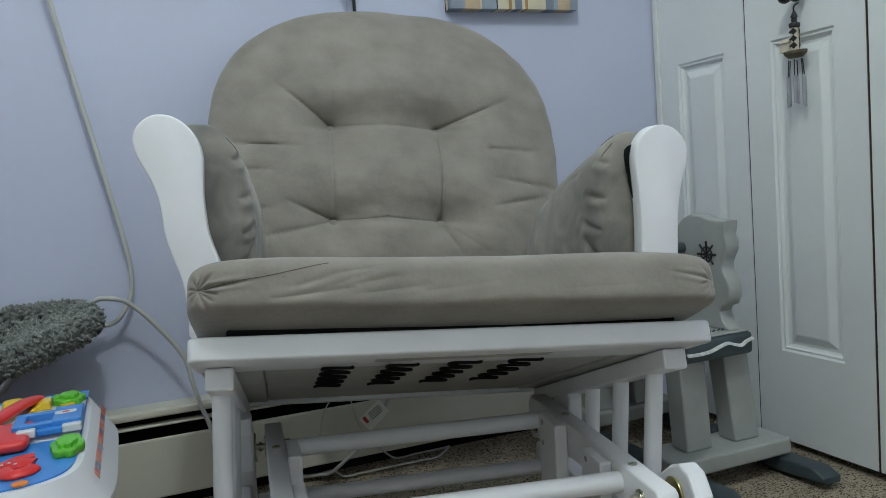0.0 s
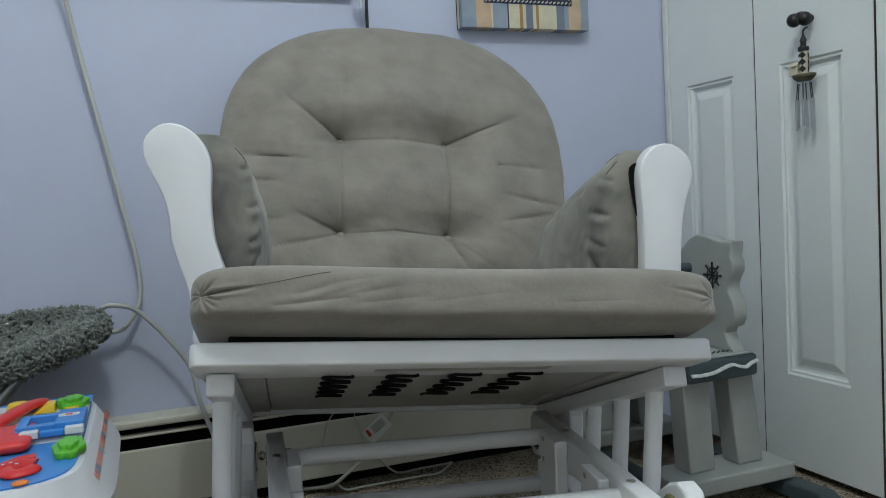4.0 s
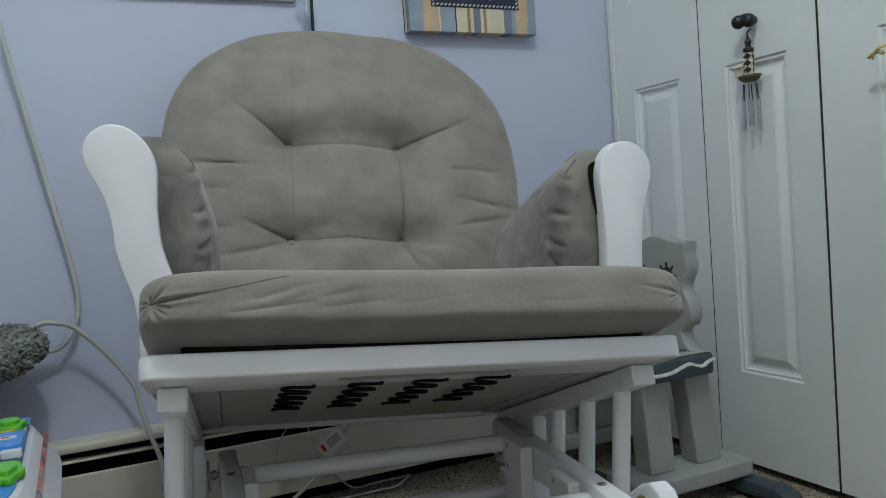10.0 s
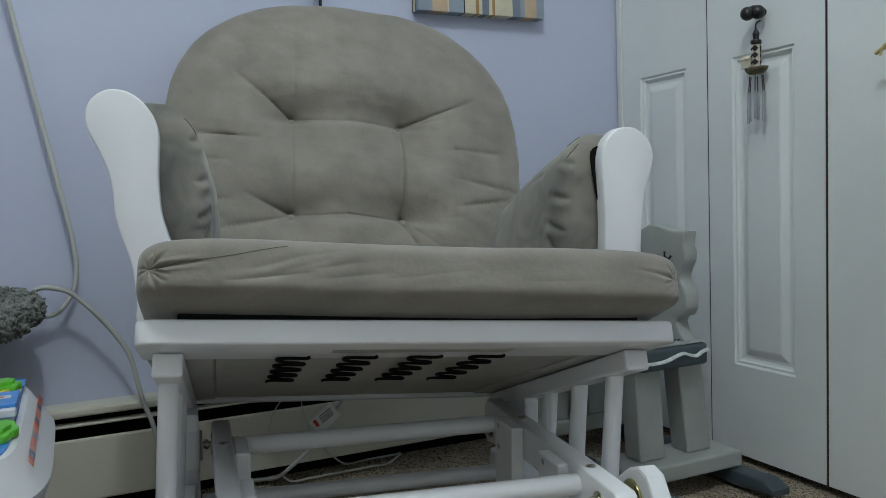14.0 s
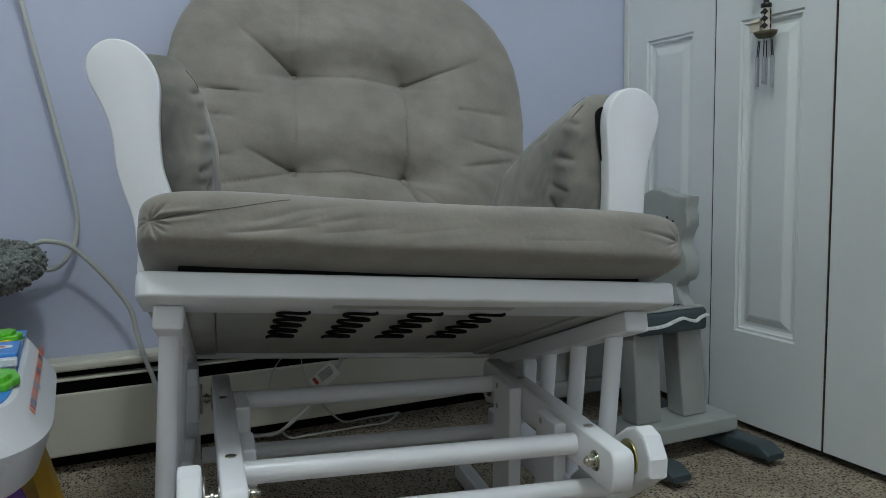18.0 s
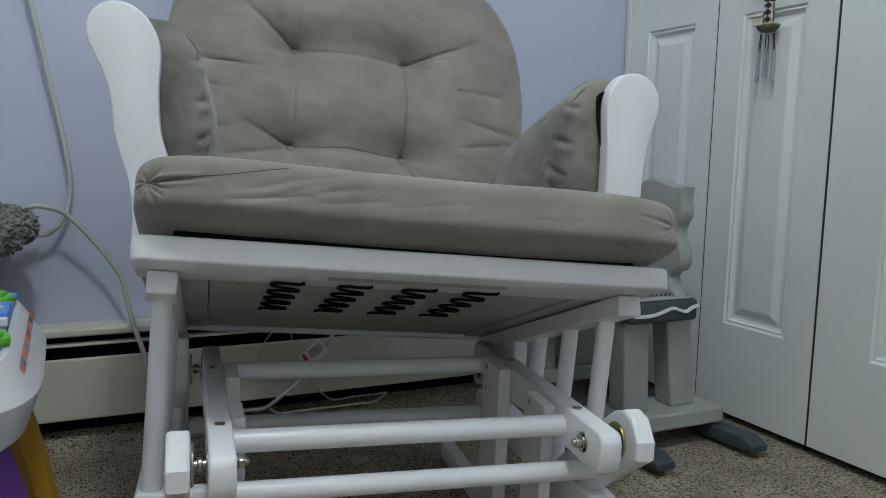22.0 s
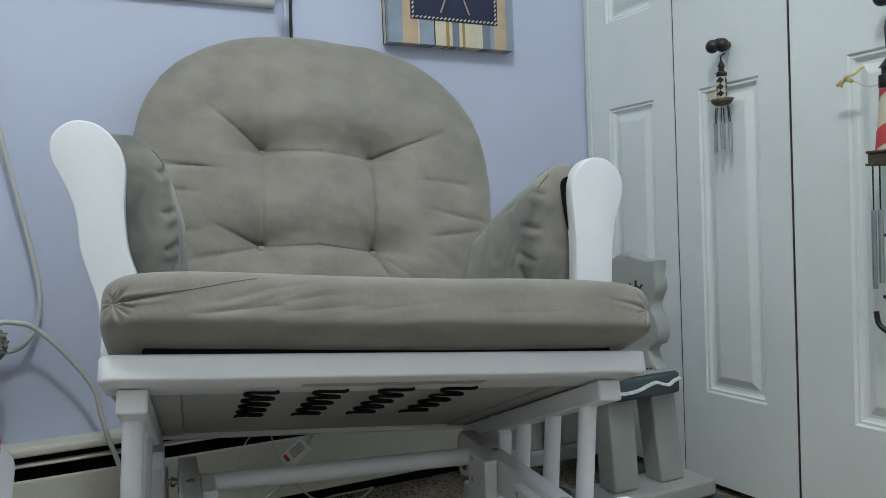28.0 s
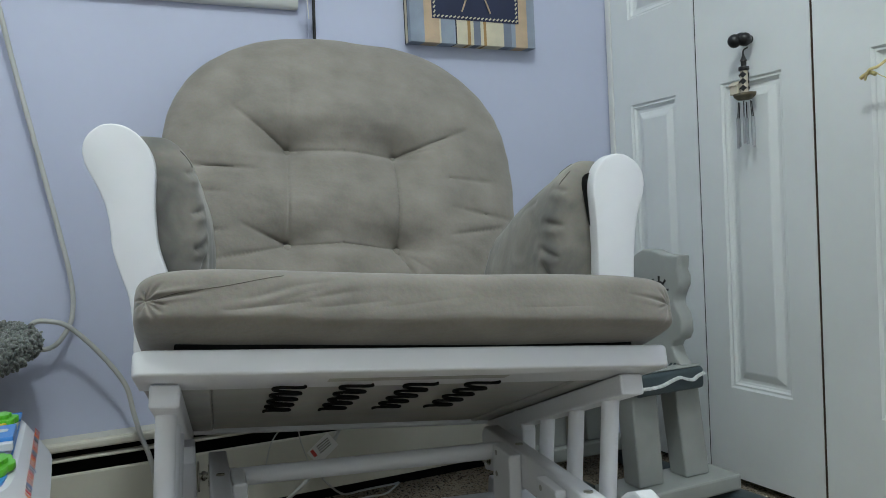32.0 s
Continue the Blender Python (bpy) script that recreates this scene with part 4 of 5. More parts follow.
part("wheel_ring", tube([(WC[0] + 0.052 * math.cos(a), WC[1], WC[2] + 0.052 * math.sin(a)) for a in [2 * math.pi * k / 20 for k in range(20)]], 0.0085, 6, True, 0.12), M_ST["blue"], pic, "pale blue wheel ring", 60)
for k in range(8):
    a = radians(22.5 + 45 * k)
    d = Vector((math.cos(a), 0, math.sin(a)))
    part("wheel_spoke", tube([Vector(WC) + d * 0.012, Vector(WC) + d * 0.06, Vector(WC) + d * 0.078, Vector(WC) + d * 0.098], 0.0036, 6, flat=0.4), M_ST["tan"], pic, smooth=60)
    if k % 2:
        part("wheel_cuff", box(-0.009, 0.009, -0.0012, 0.0012, -0.007, 0.007, 0, 1, Matrix.Translation(Vector(WC) + d * 0.052 + Vector((0, -0.0014, 0))) @ pose(0, 0, 0, 0, -math.degrees(a) + 90, 0)), M_ST["tan"], pic)

# ---- wind chimes on the door knobs ----
M_CHIME = material("brushed_tube", (0.55, 0.57, 0.60), 0.3, metal=1.0, vary=0.15, scale=40)
M_WOODD = material("dark_carved_wood", (0.10, 0.075, 0.05), 0.6, vary=0.35, scale=40)
M_CREAM = material("cream_paint", (0.62, 0.56, 0.46), 0.6, vary=0.15)
M_YELLOW = material("yellow_toy_paint", (0.66, 0.56, 0.26), 0.5, vary=0.2, scale=40)
M_REDP = material("red_paint", (0.52, 0.06, 0.06), 0.45, vary=0.12)

ch = empty("wind_chime", pose(-0.021, -0.472, 0.905), "small lighthouse wind chime hanging from the black door knob", "wind chime")
part("hanger", tube([(0.012, 0, 0.02), (0.0, 0, 0.012), (0.0, 0, -0.01), (0, 0, -0.02)], 0.0016, 6), M_BLACK, ch, smooth=60)
part("roof_cap", rod((0, 0, -0.008), (0, 0, 0.006), 0.0075, 0.001, 16), M_BLACK, ch, smooth=40)
part("gallery", join(rod((0, 0, -0.019), (0, 0, -0.008), 0.0055, seg=14), rod((0, 0, -0.028), (0, 0, -0.019), 0.0105, seg=16, bevel=0.002)), M_BLACK, ch, smooth=40)
tower = part("tower", rod((0, 0, -0.072), (0, 0, -0.022), 0.0080, 0.0072, 16), M_CREAM, ch, "white tower with black diamonds", 40)
for j in range(3):
    for k in range(3):
        a = 2 * math.pi * k / 3 + 3.6
        part("diamond", box(-0.0048, 0.0048, -0.0010, 0.0010, -0.0048, 0.0048, 0, 1, Matrix.Translation((0.0076 * math.cos(a), 0.0076 * math.sin(a), -0.036 - 0.0135 * j)) @ pose(0, 0, 0, 0, 0, math.degrees(a) + 90) @ pose(0, 0, 0, 0, 45, 0)), M_BLACK, tower)
part("keeper_house", join(box(-0.009, 0.009, 0.010, 0.032, -0.073, -0.055, 0.001, 1), fixed(plate([(-0.012, 0), (0.012, 0), (0, 0.009)], 0.024, 0, Matrix.Translation((0, 0.009, -0.055))))), M_CREAM, ch, "tiny cream house beside the tower")
M_OLIVE = material("weathered_olive_wood", (0.20, 0.17, 0.11), 0.7, vary=0.35, scale=60)
part("island", join(rod((0, 0.0, -0.080), (0, 0.0, -0.073), 0.024, 0.027, 24, 0.002), rod((0, 0, -0.086), (0, 0, -0.080), 0.016, 0.024, 20)), M_OLIVE, ch, "olive brown wooden disc", 40).scale = (0.66, 1, 1)
for k in range(6):
    a = 2 * math.pi * k / 6 + 0.3
    x, y = 0.011 * math.cos(a), 0.020 * math.sin(a)
    part("cord", rod((x * 0.8, y * 0.8, -0.090), (x, y, -0.128), 0.0011, seg=6), M_BLACK, ch)
    part("chime_tube", rod((x, y, -0.176 - 0.004 * (k % 3)), (x, y, -0.122), 0.0028, seg=12), M_CHIME, ch, smooth=40)

ch2 = empty("wind_chime", pose(-0.040, -0.838, 0.79), "red and white striped lighthouse wind chime with a black anchor", "wind chime")
part("hanger", tube([(0.02, 0.006, 0.135), (0.0, 0.003, 0.10), (0.0, 0, 0.05)], 0.0016, 6), M_BLACK, ch2, smooth=60)
part("lantern", join(rod((0, 0, 0.0), (0, 0, 0.022), 0.0145, seg=20, bevel=0.002), rod((0, 0, 0.022), (0, 0, 0.034), 0.010, seg=16), rod((0, 0, 0.034), (0, 0, 0.05), 0.014, 0.002, 16)), M_BLACK, ch2, "black lantern gallery", 40)
part("tower", rod((0, 0, -0.100), (0, 0, 0.0), 0.0205, 0.0125, 28), M_CREAM, ch2, "white tower", 40)
for s0 in range(3):
    bm = bmesh.new()
    rows = []
    for k in range(29):
        f = k / 28
        a = 2 * math.pi * f * 0.9 + 2.1 * s0
        row = []
        for dz in (-0.011, 0.011):
            z = -0.085 + 0.035 * s0 * 0.9 + (f - 0.5) * 0.055 + dz
            z = max(-0.099, min(-0.001, z))
            r = 0.0128 + (0.0205 - 0.0125) * (-z / 0.1) + 0.0003
            row.append(bm.verts.new((r * math.cos(a), r * math.sin(a), z)))
        rows.append(row)
    for p, q in zip(rows, rows[1:]):
        bm.faces.new((p[0], q[0], q[1], p[1]))
    part("red_stripe", fixed(bm), M_REDP, ch2, "red spiral stripe", 60)
part("deck", join(box(-0.025, 0.025, -0.026, 0.026, -0.104, -0.100, 0.001, 1), box(-0.022, 0.022, -0.024, 0.024, -0.120, -0.104, 0.001, 1), box(-0.025, 0.025, -0.027, 0.027, -0.124, -0.120, 0.001, 1)), M_WOODD, ch2, "dark square wooden deck")
for k in range(5):
    a = 2 * math.pi * k / 5 + 0.5
    x, y = 0.022 * math.cos(a), 0.028 * math.sin(a)
    part("cord", rod((x, y, -0.124), (x, y, -0.20), 0.0014, seg=6), M_BLACK, ch2)
    part("chime_tube", rod((x, y, -0.315 - 0.012 * (k % 2)), (x, y, -0.196), 0.0042, seg=14), M_CHIME, ch2, smooth=40)
part("clapper", rod((0, 0, -0.240), (0, 0, -0.236), 0.017, seg=20), M_WOODD, ch2, smooth=40)
part("anchor", join(rod((0, 0, -0.395), (0, 0, -0.326), 0.0035, seg=10), tube([(0, -0.030, -0.365), (0, -0.026, -0.385), (0, -0.012, -0.397), (0, 0, -0.400), (0, 0.012, -0.397), (0, 0.026, -0.385), (0, 0.030, -0.365)], 0.0045, 8), rod((0, -0.016, -0.340), (0, 0.016, -0.340), 0.0028, seg=10), tube([(0, 0.006 * math.cos(a), -0.326 + 0.006 * math.sin(a)) for a in [2 * math.pi * k / 10 for k in range(10)]], 0.0018, 6, True), rod((0, 0, -0.33), (0, 0, -0.236), 0.001, seg=6)), M_BLACK, ch2, "black metal anchor", 50)
gull = part("gull", join(tube([(0, 0.084, 0.016), (-0.004, 0.074, 0.03), (0, 0.060, 0.034), (0.004, 0.044, 0.044)], 0.0034, 8, flat=0.6), tube([(0, 0.092, 0.02), (0, 0.076, 0.027), (0, 0.064, 0.022)], 0.0036, 8), tube([(0, 0.070, 0.028), (0, 0.04, 0.01), (0, 0.018, 0.008)], 0.0008, 5)), M_YELLOW, ch2, "little yellow gull on a wire", 60)

# ---- rocking horse by the closet ----
M_SAGE = material("pale_grey_green_paint", (0.385, 0.405, 0.395), 0.5, vary=0.1, scale=12, fine=80, bump=0.12, bump_scale=70)
M_SLATE = material("slate_blue_paint", (0.052, 0.075, 0.088), 0.5, vary=0.15, scale=14, bump=0.12, bump_scale=70)
M_ROPE = material("white_rope_paint", (0.66, 0.68, 0.68), 0.6, vary=0.25, scale=160, fine=300)
horse = empty("rocking_horse", pose(-0.245, -0.32, 0.0), "grey green wooden rocking horse with slate blue seat and rockers", "rocking horse")
HI = Matrix.Translation((0.245, 0.32, 0))


def hpart(name, b, mat, label="", smooth=None, parent=None):
    b.transform(HI)
    return part(name, b, mat, parent or horse, label, smooth)


for x in (-0.334, -0.106):
    prof = []
    for k in range(21):
        y = -0.605 + 0.56 * k / 20
        prof.append((y, 0.004 + 0.30 * max(0.0, abs(y + 0.325) - 0.03) ** 2.4))
    top = []
    for k in range(21):
        y = -0.045 - 0.56 * k / 20
        top.append((y, 0.036 + 0.13 * max(0.0, abs(y + 0.325) - 0.10) ** 2 - (0.014 if k in (0, 20) else 0)))
    hpart("rocker", fixed(plate(prof + top, 0.044, 0.005, Matrix(((0, 1, 0, x - 0.022), (1, 0, 0, 0), (0, 0, 1, 0), (0, 0, 0, 1))))), M_SLATE, "slate blue rocker", 50)
for y0, y1 in ((-0.505, -0.395), (-0.155, -0.085)):
    hpart("cross_board", box(-0.378, -0.102, y0, y1, 0.041, 0.074, 0.005), M_SAGE)
for y, dy in ((-0.45, -0.0), (-0.13, 0.0)):
    for sx in (-1, 1):
        bx, tx = -0.238 + sx * 0.058, -0.257 + sx * 0.052
        bm = box(-0.030, 0.030, -0.024, 0.024, 0, 1, 0.0)
        for v in bm.verts:
            f = v.co.z
            v.co.x += bx + (tx - bx) * f
            v.co.y += y + (0.02 if y > -0.3 else -0.008) * (1 - f) * (1 if y > -0.3 else -1) * 0.6
            v.co.z = 0.074 + f * (0.255 - 0.074)
        bmesh.ops.bevel(bm, geom=bm.edges[:], offset=0.004, segments=2, affect="EDGES", profile=0.5)
        hpart("leg", bm, M_SAGE)
seatp = hpart("seat", box(-0.346, -0.184, -0.502, -0.085, 0.2555, 0.298, 0.008, 3), M_SLATE, "slate blue plank seat", 50)
hpart("seat_top", box(-0.340, -0.190, -0.497, -0.090, 0.2985, 0.3015, 0.001), M_SAGE, "pale painted seat top")
hpart("rope_line", tube([(-0.342, -0.5035, 0.273), (-0.315, -0.5035, 0.272), (-0.290, -0.5035, 0.274), (-0.268, -0.5035, 0.280), (-0.248, -0.5035, 0.284), (-0.232, -0.5035, 0.279), (-0.216, -0.5035, 0.276), (-0.203, -0.5035, 0.282), (-0.187, -0.5035, 0.286)], 0.0042, 6, flat=0.4), M_ROPE, "painted white rope line", 60)
slats = [box(-0.005, 0.005, -0.001, 0.001, -0.0016, 0.0016, 0, 1, Matrix.Translation((-0.33 + 0.011 * k, -0.47, 0.3022)) @ pose(0, 0, 0, 90, 0, 0) @ pose(0, 0, 0, 0, 0, 30)) for k in range(13)]
hpart("rope_twist", join(*slats), M_SLATE, "painted rope twist along the seat")
# head board in profile, wavy in front
face = [(-0.484, 0.302), (-0.470, 0.318), (-0.462, 0.336), (-0.468, 0.346), (-0.484, 0.352), (-0.492, 0.366), (-0.492, 0.386), (-0.487, 0.402), (-0.476, 0.416), (-0.474, 0.428), (-0.480, 0.442), (-0.489, 0.456), (-0.490, 0.474), (-0.484, 0.486), (-0.487, 0.500), (-0.488, 0.513), (-0.462, 0.514), (-0.440, 0.516), (-0.415, 0.524), (-0.385, 0.525), (-0.362, 0.515), (-0.348, 0.502), (-0.330, 0.490), (-0.305, 0.46), (-0.300, 0.42), (-0.310, 0.36), (-0.30, 0.302)]
hpart("head", fixed(plate(face, 0.032, 0.004, Matrix(((0, 1, 0, -0.229), (1, 0, 0, 0), (0, 0, 1, 0), (0, 0, 0, 1))))), M_SAGE, "pale grey head board with a wavy edge", 50)
hpart("handle", rod((-0.30, -0.362, 0.457), (-0.13, -0.362, 0.457), 0.011, seg=18, bevel=0.003), M_SLATE, "slate blue handle dowel", 40)
wheel = [tube([(-0.2297, -0.434 + 0.0150 * math.cos(a), 0.447 + 0.0150 * math.sin(a)) for a in [2 * math.pi * k / 14 for k in range(14)]], 0.0026, 5, True, 0.4)]
for k in range(8):
    a = 2 * math.pi * k / 8
    wheel.append(rod((-0.2297, -0.434, 0.447), (-0.2297, -0.434 + 0.0260 * math.cos(a), 0.447 + 0.0260 * math.sin(a)), 0.0015, 0.0024, 6))
hpart("wheel_decal", join(*wheel), M_BLACK, "black painted ship's wheel", 60)

# ---- toddler activity table ----
M_TOYW = material("white_toy_plastic", (0.74, 0.75, 0.78), 0.3, vary=0.04, scale=12, bump=0.03, coat=0.2)
M_TOYB = material("blue_toy_plastic", (0.05, 0.26, 0.72), 0.3, vary=0.08, scale=14, bump=0.03)
M_TOYDB = material("deep_blue_toy_plastic", (0.02, 0.12, 0.36), 0.35, vary=0.1, bump=0.03)
M_TOYR = material("red_toy_plastic", (0.72, 0.035, 0.035), 0.3, vary=0.08, bump=0.03)
M_TOYG = material("green_toy_plastic", (0.13, 0.55, 0.035), 0.35, vary=0.12, scale=30, bump=0.03)
M_TOYY = material("yellow_toy_plastic", (0.85, 0.58, 0.04), 0.3, vary=0.08, bump=0.03)
M_TOYO = material("amber_toy_plastic", (0.62, 0.36, 0.04), 0.35, vary=0.1, scale=10, bump=0.03)
M_TOYP = material("purple_toy_plastic", (0.16, 0.05, 0.30), 0.4, vary=0.1, bump=0.03)
M_TOYORANGE = material("orange_toy_plastic", (0.85, 0.24, 0.03), 0.35, vary=0.08)
TX, TY = -1.60, -0.62
toy = empty("activity_table", pose(TX + 0.004, TY, 0), "white toddler activity table with coloured toys on top", "toy table")


def oval(hx, hy, n=120, e=5.0):
    pts = []
    for k in range(n):
        a = 2 * math.pi * k / n
        c, s = math.cos(a), math.sin(a)
        pts.append((math.copysign(abs(c) ** (2 / e), c) * hx, math.copysign(abs(s) ** (2 / e), s) * hy))
    return pts


def lathe_oval(rows):
    """Stacked ovals, from rows of half width, half depth, height and, if wanted, squareness."""
    bm = bmesh.new()
    rings = [[bm.verts.new((x, y, row[2])) for x, y in oval(row[0], row[1], e=row[3] if len(row) > 3 else 5.0)] for row in rows]
    n = len(rings[0])
    for p, q in zip(rings, rings[1:]):
        for k in range(n):
            bm.faces.new((p[k], p[(k + 1) % n], q[(k + 1) % n], q[k]))
    bm.faces.new(rings[0][::-1])
    bm.faces.new(rings[-1])
    return fixed(bm)


def tbox(x0, x1, y0, y1, z0, z1, bevel=0.004, seg=3):
    return box(x0 - TX, x1 - TX, y0 - TY, y1 - TY, z0, z1, bevel, seg)


part("table_top", lathe_oval([(0.236, 0.190, 0.262), (0.258, 0.212, 0.265), (0.266, 0.220, 0.272), (0.277, 0.230, 0.302), (0.281, 0.234, 0.314), (0.2815, 0.2345, 0.317), (0.2800, 0.233, 0.3200), (0.256, 0.2115, 0.3545, 7.0), (0.252, 0.208, 0.3580, 8.0), (0.2465, 0.205, 0.3586, 8.0)]), M_TOYW, toy, "white rounded table top with a sloping rim", 25)
part("lower_rim", lathe_oval([(0.205, 0.165, 0.212), (0.228, 0.184, 0.222), (0.236, 0.192, 0.2617)]), M_TOYDB, toy, "blue underside rim", 40)
part("play_sheet", lathe_oval([(0.2455, 0.204, 0.3587, 8.0), (0.2455, 0.204, 0.3605, 8.0)]), M_TOYB, toy, "bright blue printed play sheet", 40)
deck = part("raised_deck", fixed(plate([(-0.665 - TY, 0.3608), (-0.655 - TY, 0.372), (-0.648 - TY, 0.374), (-0.462 - TY, 0.374), (-0.455 - TY, 0.3608)], 0.385, 0.002, Matrix(((0, 1, 0, -0.15), (1, 0, 0, 0), (0, 0, 1, 0), (0, 0, 0, 1))))), M_TOYW, toy, "white raised deck")
part("track", tbox(-1.442, -1.362, -0.505, -0.455, 0.3745, 0.377), M_TOYB, toy, "blue patch")
# handset
ph = part("handset", join(tbox(-1.432, -1.420, -0.636, -0.572, 0.3745, 0.398, 0.0015, 2), tbox(-1.4205, -1.389, -0.584, -0.572, 0.3745, 0.398, 0.0015, 2), tbox(-1.4205, -1.389, -0.636, -0.622, 0.3745, 0.398, 0.0015, 2), tbox(-1.3895, -1.357, -0.636, -0.564, 0.3745, 0.400, 0.0015, 2)), M_TOYB, toy, "blue toy handset with a square hole")
part("handset_tip", tbox(-1.426, -1.406, -0.650, -0.6365, 0.3745, 0.392, 0.002), M_TOYW, toy)
part("handset_tip", tbox(-1.378, -1.357, -0.650, -0.6365, 0.3745, 0.392, 0.002), M_TOYW, toy)
part("handset_bar", tbox(-1.4055, -1.3785, -0.648, -0.6365, 0.3745, 0.388, 0.002), M_TOYB, toy)
sticker = lathe_oval([(0.012, 0.008, 0.4002), (0.012, 0.008, 0.4010)])
sticker.transform(Matrix.Translation((-1.376 - TX, -0.598 - TY, 0)))
part("sticker", sticker, M_TOYW, toy, "white oval sticker", 40)
part("sticker_mark", tbox(-1.380, -1.372, -0.601, -0.595, 0.4011, 0.4017, 0.0), M_TOYR, toy, "red bar on the sticker")


def bush(cx, cy, z, sx, sy, sz, seed, mat, name, label):
    """A flat moulded bush with a scalloped outline and a second, smaller tier."""
    tiers = []
    for k, (f, h) in enumerate(((1.0, 0.0), (0.62, sz * 0.55))):
        pts = [((cx - TX) + sx * f * (0.92 + 0.22 * abs(math.sin(3 * a + seed))) * math.cos(a), (cy - TY) + sy * f * (0.92 + 0.22 * abs(math.sin(3 * a + seed))) * math.sin(a)) for a in [2 * math.pi * i / 60 for i in range(60)]]
        tiers.append(flat_board(pts, z + h, z + h + sz * 0.9, 0.0015, Matrix()))
    return part(name, fixed(join(*tiers)), mat, toy, label, 40)


bush(-1.384, -0.508, 0.374, 0.018, 0.024, 0.018, 1, M_TOYG, "green_bush", "green moulded bush")
bush(-1.375, -0.715, 0.3605, 0.016, 0.034, 0.017, 2, M_TOYG, "green_bush", "green moulded bush")
part("green_post", tbox(-1.404, -1.394, -0.515, -0.497, 0.3745, 0.398), M_TOYG, toy)
part("yellow_ramp", fixed(plate([(-1.432 - TX, 0.3745), (-1.405 - TX, 0.3745), (-1.405 - TX, 0.396), (-1.415 - TX, 0.396)], 0.030, 0.002, Matrix.Translation((0, -0.535 - TY, 0)))), M_TOYY, toy, "yellow ramp")
part("yellow_gear", fixed(rod((-1.385 - TX, -0.53 - TY, 0.3745), (-1.385 - TX, -0.53 - TY, 0.384), 0.009, seg=10, bevel=0.001)), M_TOYY, toy, smooth=40)
part("yellow_knob", fixed(rod((-1.452 - TX, -0.50 - TY, 0.3745), (-1.452 - TX, -0.50 - TY, 0.40), 0.016, 0.012, 20, 0.004)), M_TOYY, toy, smooth=40)
part("red_arm", tube([(-1.470 - TX, -0.60 - TY, 0.385), (-1.452 - TX, -0.562 - TY, 0.393), (-1.436 - TX, -0.52 - TY, 0.395), (-1.425 - TX, -0.492 - TY, 0.388)], 0.012, 12), M_TOYR, toy, "red moulded arm", 60)
part("red_block", tbox(-1.52, -1.417, -0.70, -0.60, 0.3608, 0.388, 0.010, 4), M_TOYR, toy, "red rounded block", 40)
part("red_button", fixed(rod((-1.392 - TX, -0.478 - TY, 0.3745), (-1.392 - TX, -0.478 - TY, 0.383), 0.006, seg=14, bevel=0.001)), M_TOYR, toy, smooth=40)
claw = [tube([(-1.440 - TX, -0.775 - TY, 0.367), (-1.415 - TX, -0.768 - TY, 0.370), (-1.402 - TX, -0.765 - TY, 0.370), (-1.388 - TX, -0.757 - TY, 0.370), (-1.374 - TX, -0.762 - TY, 0.368)], 0.011, 10, flat=0.5), tube([(-1.402 - TX, -0.770 - TY, 0.369), (-1.392 - TX, -0.790 - TY, 0.369), (-1.376 - TX, -0.785 - TY, 0.368), (-1.371 - TX, -0.774 - TY, 0.368)], 0.009, 10, flat=0.5), tube([(-1.408 - TX, -0.758 - TY, 0.369), (-1.392 - TX, -0.738 - TY, 0.370), (-1.376 - TX, -0.732 - TY, 0.369)], 0.006, 8)]
part("red_claw", join(*claw), M_TOYR, toy, "red moulded claw with white specks", 60)
for k in range(7):
    part("white_speck", fixed(rod((-1.428 + 0.0065 * k - TX, -0.772 + 0.004 * (k % 3) - TY, 0.3795), (-1.428 + 0.0065 * k - TX, -0.772 + 0.004 * (k % 3) - TY, 0.3808), 0.0018, seg=8)), M_TOYW, toy)
part("orange_dot", fixed(rod((-1.412 - TX, -0.815 - TY, 0.3606), (-1.412 - TX, -0.815 - TY, 0.366), 0.008, seg=18, bevel=0.002)), M_TOYORANGE, toy, smooth=40)
for k, (x, y, mt) in enumerate(((-1.72, -0.5, M_TOYY), (-1.78, -0.66, M_TOYG), (-1.66, -0.74, M_TOYR))):
    part("play_piece", fixed(rod((x - TX, y - TY, 0.3606), (x - TX, y - TY, 0.40), 0.035, 0.025, 24, 0.006)), mt, toy, smooth=40)
# the moulded toys are shallow reliefs
for o in toy.children:
    if o.name.split(".")[0] not in ("table_top", "lower_rim", "play_sheet"):
        near = -0.018 if o.name.startswith(("handset", "sticker")) else 0.0
        side = -0.022 if o.name.startswith(("red_claw", "white_speck")) else 0.004 if near else 0.009
        o.data.transform(Matrix.Translation((side, near, 0.3606)) @ Matrix.Diagonal((1, 1, 0.5, 1)) @ Matrix.Translation((0, 0, -0.3606)))
